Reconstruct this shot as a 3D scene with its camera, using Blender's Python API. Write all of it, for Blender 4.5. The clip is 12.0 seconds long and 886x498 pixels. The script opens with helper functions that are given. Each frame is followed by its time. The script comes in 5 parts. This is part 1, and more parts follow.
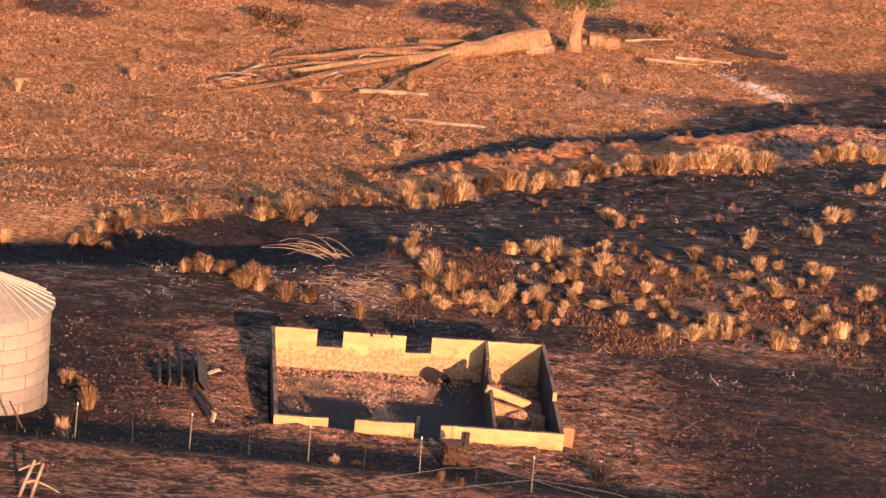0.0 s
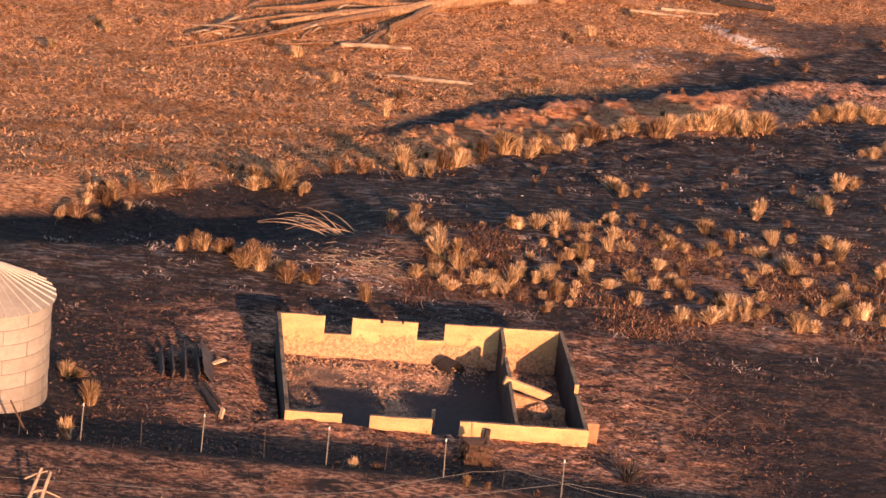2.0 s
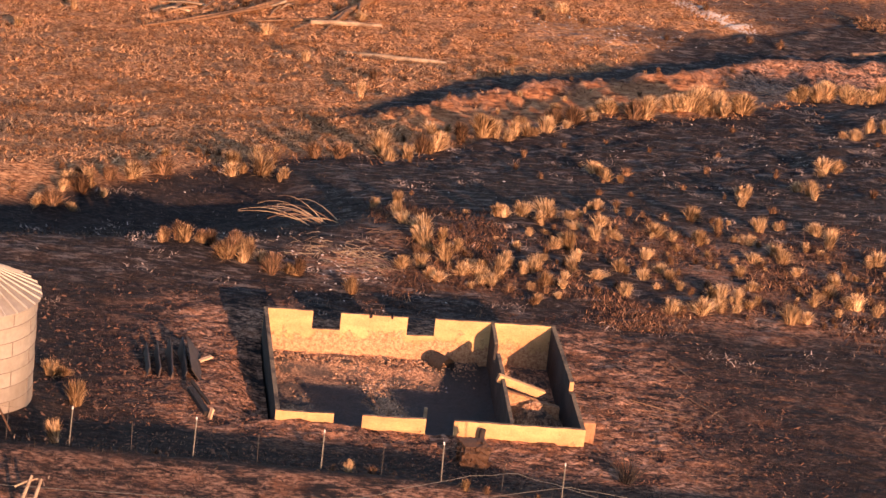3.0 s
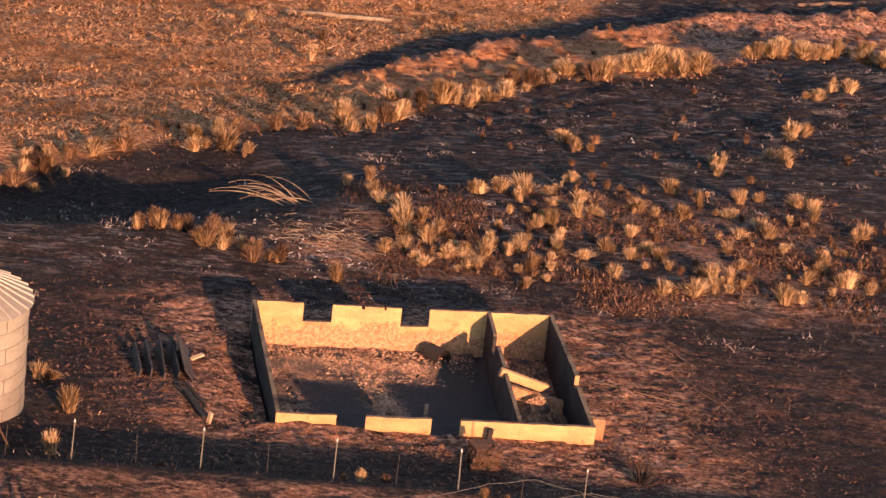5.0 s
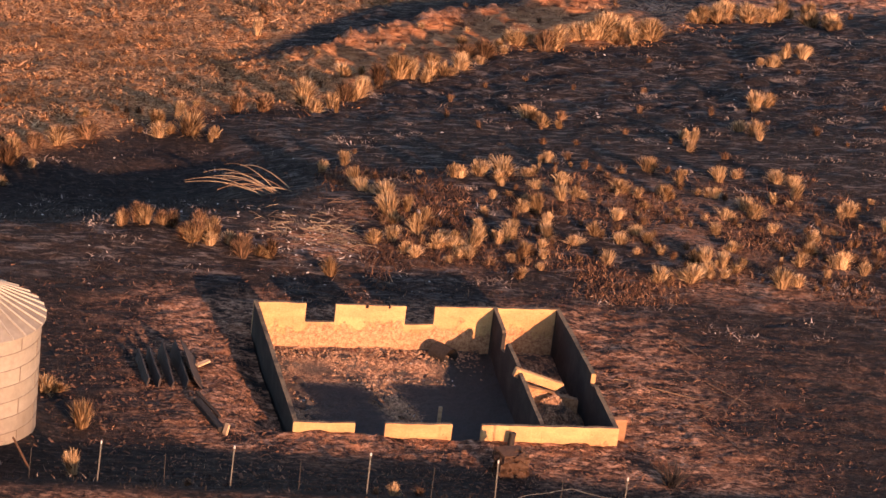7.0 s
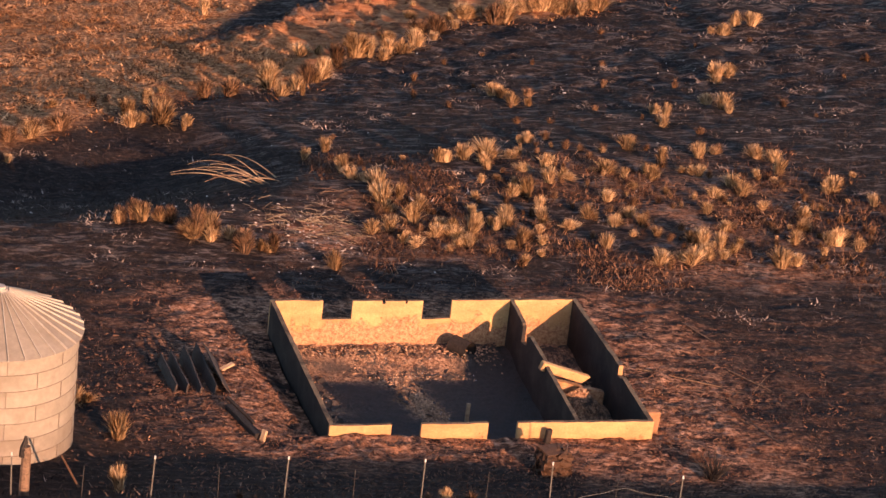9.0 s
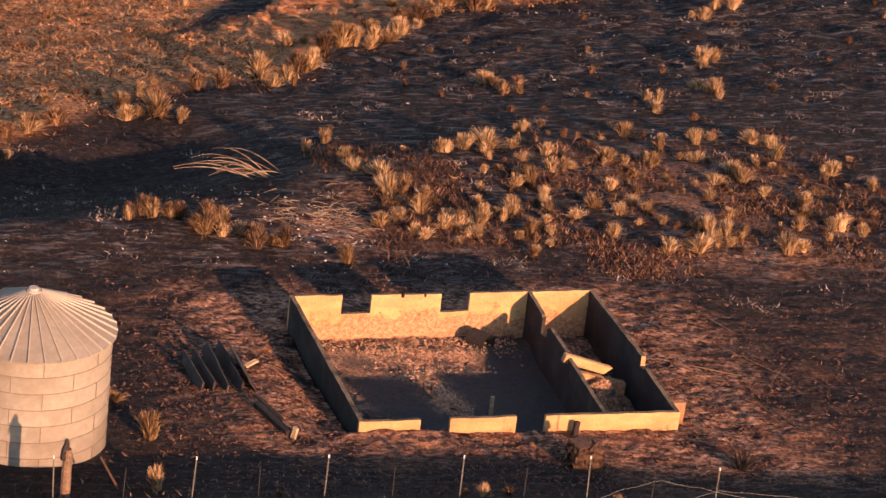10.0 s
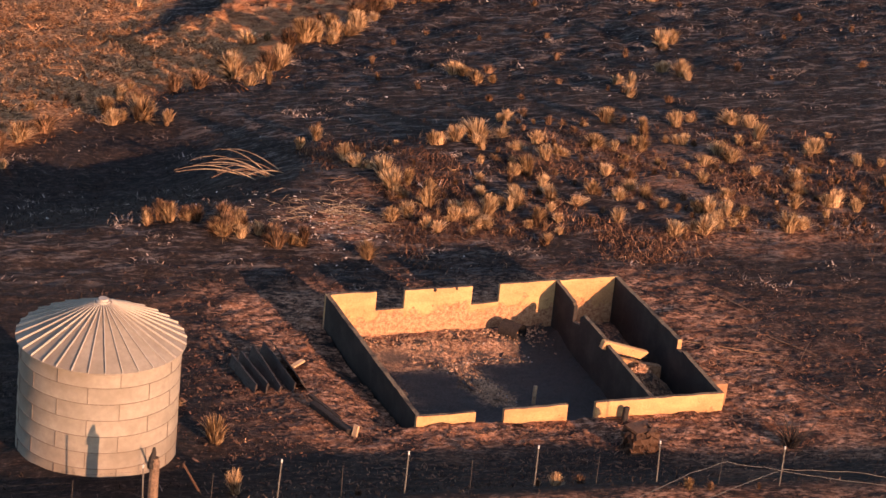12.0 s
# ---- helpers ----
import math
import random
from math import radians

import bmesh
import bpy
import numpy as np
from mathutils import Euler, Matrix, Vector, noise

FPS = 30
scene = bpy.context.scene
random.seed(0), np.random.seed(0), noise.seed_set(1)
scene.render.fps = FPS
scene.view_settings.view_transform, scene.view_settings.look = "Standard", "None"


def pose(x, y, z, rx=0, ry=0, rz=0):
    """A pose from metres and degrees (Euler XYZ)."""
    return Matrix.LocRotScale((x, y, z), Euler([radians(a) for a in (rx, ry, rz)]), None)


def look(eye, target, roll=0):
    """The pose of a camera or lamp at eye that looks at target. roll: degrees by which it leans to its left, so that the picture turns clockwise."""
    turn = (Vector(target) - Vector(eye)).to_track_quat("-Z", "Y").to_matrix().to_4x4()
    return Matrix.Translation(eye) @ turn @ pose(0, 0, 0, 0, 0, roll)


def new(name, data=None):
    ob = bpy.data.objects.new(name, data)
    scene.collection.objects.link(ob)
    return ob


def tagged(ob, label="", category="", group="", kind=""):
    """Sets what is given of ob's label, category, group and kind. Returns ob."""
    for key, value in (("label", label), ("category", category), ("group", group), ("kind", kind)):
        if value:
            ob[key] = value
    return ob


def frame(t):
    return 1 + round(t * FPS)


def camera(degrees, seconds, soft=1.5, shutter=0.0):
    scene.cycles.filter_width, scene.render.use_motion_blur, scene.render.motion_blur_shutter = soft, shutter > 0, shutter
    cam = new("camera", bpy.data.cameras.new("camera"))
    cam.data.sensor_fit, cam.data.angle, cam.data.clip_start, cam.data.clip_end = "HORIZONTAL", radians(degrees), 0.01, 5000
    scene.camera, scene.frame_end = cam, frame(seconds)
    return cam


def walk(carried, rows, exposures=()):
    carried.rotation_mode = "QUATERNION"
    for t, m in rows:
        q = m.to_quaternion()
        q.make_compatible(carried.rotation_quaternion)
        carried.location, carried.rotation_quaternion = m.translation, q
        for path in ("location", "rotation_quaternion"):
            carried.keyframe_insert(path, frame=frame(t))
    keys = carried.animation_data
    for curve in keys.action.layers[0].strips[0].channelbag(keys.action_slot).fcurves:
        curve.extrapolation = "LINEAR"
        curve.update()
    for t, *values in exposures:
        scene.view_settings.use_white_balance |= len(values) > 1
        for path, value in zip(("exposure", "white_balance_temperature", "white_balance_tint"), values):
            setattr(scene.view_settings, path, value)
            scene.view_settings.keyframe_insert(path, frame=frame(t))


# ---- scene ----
cam = camera(16.6, 12.0, 1.5)
PATH = [
    (0, (-3.25, -106.28, 43.85), (-3.09, -104.393, 43.205), 5.5),
    (0.5, (-3.897, -104.687, 43.862), (-3.731, -102.806, 43.205), 5.6),
    (1, (-4.506, -103.121, 43.866), (-4.331, -101.244, 43.199), 5.7),
    (1.5, (-5.164, -101.58, 43.893), (-4.977, -99.709, 43.214), 5.9),
    (2, (-5.838, -100.095, 43.927), (-5.635, -98.228, 43.239), 6.1),
    (2.5, (-6.575, -98.603, 43.986), (-6.354, -96.742, 43.287), 6.2),
    (3, (-7.4, -97.222, 44.036), (-7.159, -95.367, 43.328), 6.5),
    (5, (-11.384, -92.106, 44.423), (-11.059, -90.28, 43.676), 6.8),
    (5.5, (-12.487, -90.914, 44.506), (-12.141, -89.094, 43.751), 6.7),
    (6, (-13.786, -89.798, 44.555), (-13.412, -87.987, 43.793), 6.9),
    (6.5, (-15.113, -88.695, 44.604), (-14.713, -86.893, 43.834), 6.9),
    (7, (-16.485, -87.672, 44.657), (-16.06, -85.878, 43.882), 6.9),
    (9, (-22.513, -84.299, 44.925), (-21.98, -82.543, 44.129), 6.8),
    (9.5, (-24.158, -83.652, 44.976), (-23.598, -81.907, 44.176), 6.7),
    (10, (-25.839, -83.071, 45.036), (-25.255, -81.336, 44.232), 6.7),
    (10.5, (-27.613, -82.59, 45.088), (-27.005, -80.864, 44.281), 6.6),
    (11, (-29.425, -82.168, 45.14), (-28.791, -80.451, 44.333), 6.4),
    (11.5, (-31.241, -81.849, 45.175), (-30.577, -80.143, 44.369), 6.0),
    (12, (-33.056, -81.619, 45.156), (-32.363, -79.924, 44.352), 5.8),
]
walk(cam, [(t, look(eye, target, roll)) for t, eye, target, roll in PATH], exposures=((0, 1.09, 6500, 18), (5, 0.94, 6500, 18), (12, 0.81, 6500, 18)))

# ---- light ----
SUN_AZ, SUN_EL = radians(15.0), radians(14.8)      # azimuth from -y towards +x
SUN_DIR = Vector((math.sin(SUN_AZ) * math.cos(SUN_EL), -math.cos(SUN_AZ) * math.cos(SUN_EL), math.sin(SUN_EL)))
world = bpy.data.worlds.new("sky")
scene.world = world
world.use_nodes = True
wn = world.node_tree
sky = wn.nodes.new("ShaderNodeTexSky")
sky.sky_type, sky.sun_disc = "NISHITA", False
sky.sun_elevation, sky.sun_rotation = SUN_EL, math.pi - SUN_AZ
wn.links.new(sky.outputs[0], wn.nodes["Background"].inputs[0])
wn.nodes["Background"].inputs[1].default_value = 0.132
sun_data = bpy.data.lights.new("sun", "SUN")
sun_data.energy, sun_data.angle, sun_data.color = 5.8, radians(0.6), (1.0, 0.53, 0.285)
sun = new("sun", sun_data)
sun.matrix_world = look(SUN_DIR * 60, (0, 0, 0))

# ---- materials ----


def mat_new(name, rough=0.9, metal=0.0):
    m = bpy.data.materials.new(name)
    m.use_nodes = True
    b = m.node_tree.nodes["Principled BSDF"]
    b.inputs["Roughness"].default_value, b.inputs["Metallic"].default_value = rough, metal
    b.inputs["Specular IOR Level"].default_value = 0.25
    return m, m.node_tree, b


def node(nt, kind, **props):
    n = nt.nodes.new(kind)
    for key, value in props.items():
        n.inputs[key.replace("_", " ")].default_value = value
    return n


def noise_tex(nt, scale, detail=6.0, rough=0.6, stretch=None, obj=True):
    tc = nt.nodes.new("ShaderNodeTexCoord")
    n = node(nt, "ShaderNodeTexNoise", Scale=scale, Detail=detail, Roughness=rough)
    src = tc.outputs["Object" if obj else "Generated"]
    if stretch:
        mp = nt.nodes.new("ShaderNodeMapping")
        mp.inputs["Scale"].default_value = stretch
        nt.links.new(src, mp.inputs[0])
        src = mp.outputs[0]
    nt.links.new(src, n.inputs["Vector"])
    return n.outputs["Fac"]


def ramp(nt, fac, stops):
    r = nt.nodes.new("ShaderNodeValToRGB")
    els = r.color_ramp.elements
    while len(els) < len(stops):
        els.new(0.5)
    for e, (p, c) in zip(els, stops):
        e.position, e.color = p, (*c, 1.0)
    nt.links.new(fac, r.inputs[0])
    return r.outputs[0]


def mix(nt, fac, a, b, mode="MIX"):
    m = nt.nodes.new("ShaderNodeMix")
    m.data_type, m.blend_type = "RGBA", mode
    for sock, v in ((m.inputs[0], fac), (m.inputs[6], a), (m.inputs[7], b)):
        if hasattr(v, "is_linked"):
            nt.links.new(v, sock)
        else:
            sock.default_value = v if isinstance(v, (int, float)) else (*v, 1.0)
    return m.outputs[2]


def bump(nt, bsdf, height, strength=0.5, dist=0.05):
    b = node(nt, "ShaderNodeBump", Strength=strength, Distance=dist)
    nt.links.new(height, b.inputs["Height"])
    nt.links.new(b.outputs[0], bsdf.inputs["Normal"])


def simple_mat(name, c1, c2, scale=6.0, rough=0.85, metal=0.0, c3=None, stretch=None, relief=0.02, per_object=0.0):
    """Two-scale noise between c1 and c2, stains of c3, fine relief."""
    m, nt, b = mat_new(name, rough, metal)
    fine = noise_tex(nt, scale * 4, 8, 0.7, stretch)
    col = ramp(nt, fine, [(0.3, c1), (0.7, c2)])
    if c3:
        broad = noise_tex(nt, scale * 0.35, 5, 0.65)
        mask = ramp(nt, broad, [(0.45, (0, 0, 0)), (0.68, (1, 1, 1))])
        col = mix(nt, mask, col, c3)
    if per_object:
        oi = nt.nodes.new("ShaderNodeObjectInfo")
        v = ramp(nt, oi.outputs["Random"], [(0.0, (1 - per_object,) * 3), (1.0, (1 + per_object,) * 3)])
        col = mix(nt, 1.0, col, v, "MULTIPLY")
    nt.links.new(col, b.inputs["Base Color"])
    if relief:
        bump(nt, b, fine, 0.6, relief)
    return m


def make_ground_mat():
    """Charred soil with ash and red earth, and dry grassland where the fire did not run."""
    m, nt, b = mat_new("ground_soil", 0.95)
    b.inputs["Specular IOR Level"].default_value = 0.1
    at = nt.nodes.new("ShaderNodeAttribute")
    at.attribute_name = "burn"
    at2 = nt.nodes.new("ShaderNodeAttribute")
    at2.attribute_name = "earth"
    at3 = nt.nodes.new("ShaderNodeAttribute")
    at3.attribute_name = "ash"
    streak = (0.6, 1.0, 1.0)
    n1 = noise_tex(nt, 1.1, 9, 0.72, streak)
    n2 = noise_tex(nt, 5.5, 9, 0.75, streak)
    n3 = noise_tex(nt, 0.22, 5, 0.6)
    n4 = noise_tex(nt, 2.4, 8, 0.8, (0.3, 1.0, 1.0))
    char = ramp(nt, n2, [(0.36, (0.015, 0.013, 0.0135)), (0.50, (0.0205, 0.0175, 0.018)), (0.58, (0.032, 0.0255, 0.0245)), (0.68, (0.13, 0.102, 0.09))])
    brown = ramp(nt, n2, [(0.42, (0.030, 0.018, 0.014)), (0.49, (0.24, 0.12, 0.076)), (0.60, (0.72, 0.40, 0.255))])
    red = ramp(nt, n1, [(0.36, (0.10, 0.038, 0.02)), (0.62, (0.50, 0.215, 0.11))])
    ash = ramp(nt, n4, [(0.515, (0.0, 0.0, 0.0)), (0.60, (1.0, 1.0, 1.0))])
    grass = ramp(nt, n2, [(0.39, (0.055, 0.023, 0.012)), (0.49, (0.38, 0.168, 0.074)), (0.61, (0.82, 0.46, 0.23))])
    green = ramp(nt, n3, [(0.42, (0, 0, 0)), (0.66, (0.6, 0.6, 0.6))])
    grass = mix(nt, green, grass, mix(nt, n2, (0.10, 0.046, 0.021), (0.34, 0.175, 0.078)))
    patch = ramp(nt, n1, [(0.41, (0, 0, 0)), (0.51, (1, 1, 1))])
    burnt = mix(nt, mix(nt, 1.0, patch, at2.outputs["Color"], "MULTIPLY"), char, brown)
    redm = ramp(nt, noise_tex(nt, 0.7, 6, 0.7), [(0.5, (0, 0, 0)), (0.66, (0.8, 0.8, 0.8))])
    burnt = mix(nt, mix(nt, 1.0, redm, at2.outputs["Color"], "MULTIPLY"), burnt, red)
    layers = ramp(nt, noise_tex(nt, 1.5, 7, 0.7, (0.25, 0.9, 5.0)), [(0.38, (0.12, 0.046, 0.023)), (0.50, (0.40, 0.168, 0.076)), (0.66, (0.68, 0.34, 0.165))])
    grass = mix(nt, at2.outputs["Fac"], grass, layers)
    col = mix(nt, at.outputs["Fac"], grass, burnt)
    col = mix(nt, mix(nt, 1.0, ash, at3.outputs["Color"], "MULTIPLY"), col, (0.25, 0.205, 0.185))
    nt.links.new(col, b.inputs["Base Color"])
    bump(nt, b, mix(nt, 0.6, n1, n2), 1.0, 0.26)
    return m


M_GROUND = make_ground_mat()
def make_concrete():
    """Warm weathered concrete; the fire has spalled it to pink-orange patches, more of them low down."""
    m, nt, b = mat_new("weathered_concrete", 0.92)
    fine = noise_tex(nt, 14.0, 9, 0.75)
    col = ramp(nt, fine, [(0.3, (0.45, 0.275, 0.125)), (0.7, (0.64, 0.42, 0.20))])
    wash = ramp(nt, noise_tex(nt, 0.55, 7, 0.72, (1, 1, 2.2)), [(0.40, (0, 0, 0)), (0.60, (0.9, 0.9, 0.9))])
    col = mix(nt, wash, col, ramp(nt, fine, [(0.3, (0.36, 0.185, 0.085)), (0.7, (0.50, 0.285, 0.138))]))
    tc = nt.nodes.new("ShaderNodeTexCoord")
    sep = nt.nodes.new("ShaderNodeSeparateXYZ")
    nt.links.new(tc.outputs["Object"], sep.inputs[0])
    low = nt.nodes.new("ShaderNodeMapRange")
    low.inputs[1].default_value, low.inputs[2].default_value = 0.30, -1.3
    low.inputs[3].default_value, low.inputs[4].default_value = -0.24, 0.28
    nt.links.new(sep.outputs[2], low.inputs[0])
    add = nt.nodes.new("ShaderNodeMath")
    nt.links.new(noise_tex(nt, 1.3, 9, 0.75), add.inputs[0])
    nt.links.new(low.outputs[0], add.inputs[1])
    spall = ramp(nt, add.outputs[0], [(0.46, (0, 0, 0)), (0.53, (1, 1, 1))])
    col = mix(nt, spall, col, ramp(nt, noise_tex(nt, 7.0, 8, 0.8), [(0.36, (0.17, 0.075, 0.042)), (0.5, (0.42, 0.225, 0.125)), (0.66, (0.62, 0.39, 0.225))]))
    dark = ramp(nt, noise_tex(nt, 4.5, 7, 0.8), [(0.61, (0, 0, 0)), (0.66, (0.8, 0.8, 0.8))])
    col = mix(nt, dark, col, (0.13, 0.085, 0.055))
    nt.links.new(col, b.inputs["Base Color"])
    bump(nt, b, mix(nt, 0.6, fine, spall), 0.8, 0.04)
    return m


M_CONC = make_concrete()
M_CLOD = simple_mat("reddish_clods", (0.05, 0.028, 0.021), (0.26, 0.14, 0.092), 1.0, 0.95, 0, (0.035, 0.025, 0.022), relief=0.0)
M_ORANGE = simple_mat("burnt_orange_plaster", (0.24, 0.12, 0.06), (0.38, 0.20, 0.11), 3.0, 0.95, 0, relief=0.02)
# darker copy of the concrete: soot, plus shade of the side faces as colour
M_SOOT_SHADE = simple_mat("sooty_shaded_concrete", (0.018, 0.0155, 0.015), (0.036, 0.030, 0.028), 3.0, 0.95, 0, (0.052, 0.042, 0.038), relief=0.012)
M_CONC_TOP = simple_mat("dark_concrete_edge", (0.06, 0.047, 0.036), (0.30, 0.215, 0.13), 4.0, 0.95, 0, (0.04, 0.032, 0.028), relief=0.02)


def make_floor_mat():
    """Soot over the slab, with pinkish crushed plaster; the pink marks where the sun falls, the dark where shade lies.
    """
    m, nt, b = mat_new("sun_patched_sooty_floor", 0.95)
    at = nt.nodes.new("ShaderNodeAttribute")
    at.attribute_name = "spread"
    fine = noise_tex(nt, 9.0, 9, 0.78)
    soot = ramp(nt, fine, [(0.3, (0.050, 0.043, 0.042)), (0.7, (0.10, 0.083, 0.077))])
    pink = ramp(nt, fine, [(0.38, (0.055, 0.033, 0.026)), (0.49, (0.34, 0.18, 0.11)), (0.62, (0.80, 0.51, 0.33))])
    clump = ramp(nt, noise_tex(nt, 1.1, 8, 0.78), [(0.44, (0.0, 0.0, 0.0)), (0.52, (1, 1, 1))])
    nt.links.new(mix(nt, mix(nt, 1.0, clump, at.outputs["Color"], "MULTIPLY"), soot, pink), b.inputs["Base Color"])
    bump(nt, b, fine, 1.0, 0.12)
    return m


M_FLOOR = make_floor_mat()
M_DEBRIS = simple_mat("fire_debris", (0.05, 0.03, 0.022), (0.72, 0.45, 0.29), 2.6, 0.95, 0, (0.10, 0.055, 0.037), relief=0.02)
M_ASHLIT = simple_mat("white_ash_scraps", (0.22, 0.19, 0.18), (0.62, 0.57, 0.54), 3.0, 0.9)
M_ZINC = simple_mat("galvanized_sheet", (0.235, 0.205, 0.168), (0.315, 0.275, 0.226), 1.2, 0.7, 0.05, (0.195, 0.163, 0.128), relief=0.004, per_object=0.07)
M_ZINC_RIB = simple_mat("galvanized_rib", (0.31, 0.28, 0.24), (0.40, 0.36, 0.31), 2.0, 0.65, 0.0, relief=0.0)
M_SEAM = simple_mat("dark_sheet_seam", (0.10, 0.08, 0.07), (0.20, 0.16, 0.13), 3.0, 0.8)


def make_blade_mat(name, stops, spread):
    """Each blade its own shade, each clump its own tone."""
    m, nt, b = mat_new(name, 0.92)
    b.inputs["Specular IOR Level"].default_value = 0.15
    geo = nt.nodes.new("ShaderNodeNewGeometry")
    col = ramp(nt, geo.outputs["Random Per Island"], stops)
    oi = nt.nodes.new("ShaderNodeObjectInfo")
    tone = ramp(nt, oi.outputs["Random"], [(0.0, (1 - spread, 1 - spread * 1.1, 1 - spread * 1.2)), (0.6, (1, 1, 1)), (1.0, (1 + spread * 0.5, 1 + spread * 0.5, 1 + spread * 0.5))])
    nt.links.new(mix(nt, 1.0, col, tone, "MULTIPLY"), b.inputs["Base Color"])
    return m


M_STRAW = make_blade_mat("dry_straw", [(0.0, (0.07, 0.04, 0.022)), (0.4, (0.35, 0.215, 0.115)), (1.0, (0.74, 0.52, 0.30))], 0.5)
M_SCORCH = make_blade_mat("scorched_stalks", [(0.0, (0.035, 0.021, 0.015)), (0.6, (0.17, 0.098, 0.058)), (1.0, (0.38, 0.225, 0.135))], 0.45)
M_WOOD = simple_mat("grey_dead_wood", (0.20, 0.14, 0.09), (0.45, 0.34, 0.23), 1.5, 0.9, 0, (0.10, 0.065, 0.045), stretch=(0.25, 1, 1), relief=0.02)
M_TWIG = simple_mat("scorched_twig_bark", (0.09, 0.055, 0.038), (0.28, 0.18, 0.12), 2.0, 0.9, 0, (0.05, 0.035, 0.028), relief=0.0)
M_CHARWOOD = simple_mat("charred_wood", (0.012, 0.010, 0.010), (0.05, 0.04, 0.036), 3.0, 0.9, 0, relief=0.02)
M_PLANK = simple_mat("bare_plank", (0.36, 0.24, 0.14), (0.60, 0.43, 0.27), 3.0, 0.85, 0, stretch=(0.2, 1, 1), relief=0.01)
M_POST = simple_mat("steel_fence_post", (0.10, 0.095, 0.088), (0.19, 0.175, 0.16), 5.0, 0.6, 0.3)
M_POSTCAP = simple_mat("white_post_tip", (0.42, 0.40, 0.38), (0.55, 0.53, 0.51), 5.0, 0.6)
M_WIRE = simple_mat("dull_wire", (0.03, 0.026, 0.024), (0.06, 0.052, 0.048), 5.0, 0.8)
M_RUST = simple_mat("rusty_steel", (0.045, 0.027, 0.02), (0.13, 0.072, 0.045), 5.0, 0.8, 0.3, relief=0.004)
M_SLATE = simple_mat("scorched_sheet", (0.04, 0.032, 0.030), (0.095, 0.072, 0.064), 3.0, 0.8, 0.0, (0.04, 0.033, 0.03), relief=0.006)
M_LEAF = simple_mat("eucalypt_leaf", (0.035, 0.055, 0.02), (0.09, 0.11, 0.045), 3.0, 0.7, relief=0.0)
M_LIMB = simple_mat("weathered_limb", (0.06, 0.032, 0.018), (0.34, 0.185, 0.095), 1.2, 0.9, 0, (0.15, 0.085, 0.048), stretch=(1, 1, 0.3), relief=0.10)
M_BARK = simple_mat("pale_bark", (0.11, 0.06, 0.034), (0.44, 0.265, 0.14), 1.2, 0.9, 0, (0.20, 0.115, 0.065), stretch=(1, 1, 0.3), relief=0.10)

# ---- mesh helpers ----


def finish(name, bm, mat, parent=None, label=""):
    me = bpy.data.meshes.new(name)
    bm.to_mesh(me)
    bm.free()
    for one in (mat if isinstance(mat, (list, tuple)) else [mat]):
        me.materials.append(one)
    ob = new(name, me)
    if parent is not None:
        ob.parent = parent
    if label:
        ob["label"] = label
    return ob


def part(name, bm, mat, parent, label=""):
    return finish(name, bm, mat, parent, label)


def mesh_part(name, verts, faces, mat, parent=None, label="", smooth=False):
    me = bpy.data.meshes.new(name)
    me.from_pydata(verts, [], faces)
    me.materials.append(mat)
    if smooth:
        me.polygons.foreach_set("use_smooth", [True] * len(me.polygons))
    ob = new(name, me)
    if parent is not None:
        ob.parent = parent
    if label:
        ob["label"] = label
    return ob


def empty(name, m, label, category, group=""):
    ob = new(name)
    ob.empty_display_size = 0.2
    ob.matrix_basis = m
    return tagged(ob, label, category, group)


def box_bm(size, m=None, bevel=0.0, jitter=0.0, rng=None, cuts=0):
    bm = bmesh.new()
    bmesh.ops.create_cube(bm, size=1.0)
    bmesh.ops.scale(bm, vec=size, verts=bm.verts)
    if cuts:
        bmesh.ops.subdivide_edges(bm, edges=bm.edges[:], cuts=cuts, use_grid_fill=True)
    if bevel:
        bmesh.ops.bevel(bm, geom=bm.edges[:], offset=bevel, segments=1, affect="EDGES")
    if jitter and rng:
        for v in bm.verts:
            v.co += Vector((rng.uniform(-1, 1), rng.uniform(-1, 1), rng.uniform(-1, 1))) * jitter
    if m is not None:
        bmesh.ops.transform(bm, matrix=m, verts=bm.verts)
    return bm


def tube(verts, faces, pts, radii, n=6):
    """Adds a tapered tube along pts to the two lists."""
    base = len(verts)
    for i, p in enumerate(pts):
        p = Vector(p)
        d = Vector(pts[min(i + 1, len(pts) - 1)]) - Vector(pts[max(i - 1, 0)])
        d.normalize()
        side = d.cross(Vector((0.13, 0.21, 1.0)))
        side.normalize()
        up = side.cross(d)
        for k in range(n):
            a = 2 * math.pi * k / n
            verts.append(tuple(p + (side * math.cos(a) + up * math.sin(a)) * radii[i]))
    for i in range(len(pts) - 1):
        for k in range(n):
            a, b = base + i * n + k, base + i * n + (k + 1) % n
            faces.append((a, b, b + n, a + n))
    faces.append(tuple(base + k for k in range(n - 1, -1, -1)))
    last = base + (len(pts) - 1) * n
    faces.append(tuple(last + k for k in range(n)))


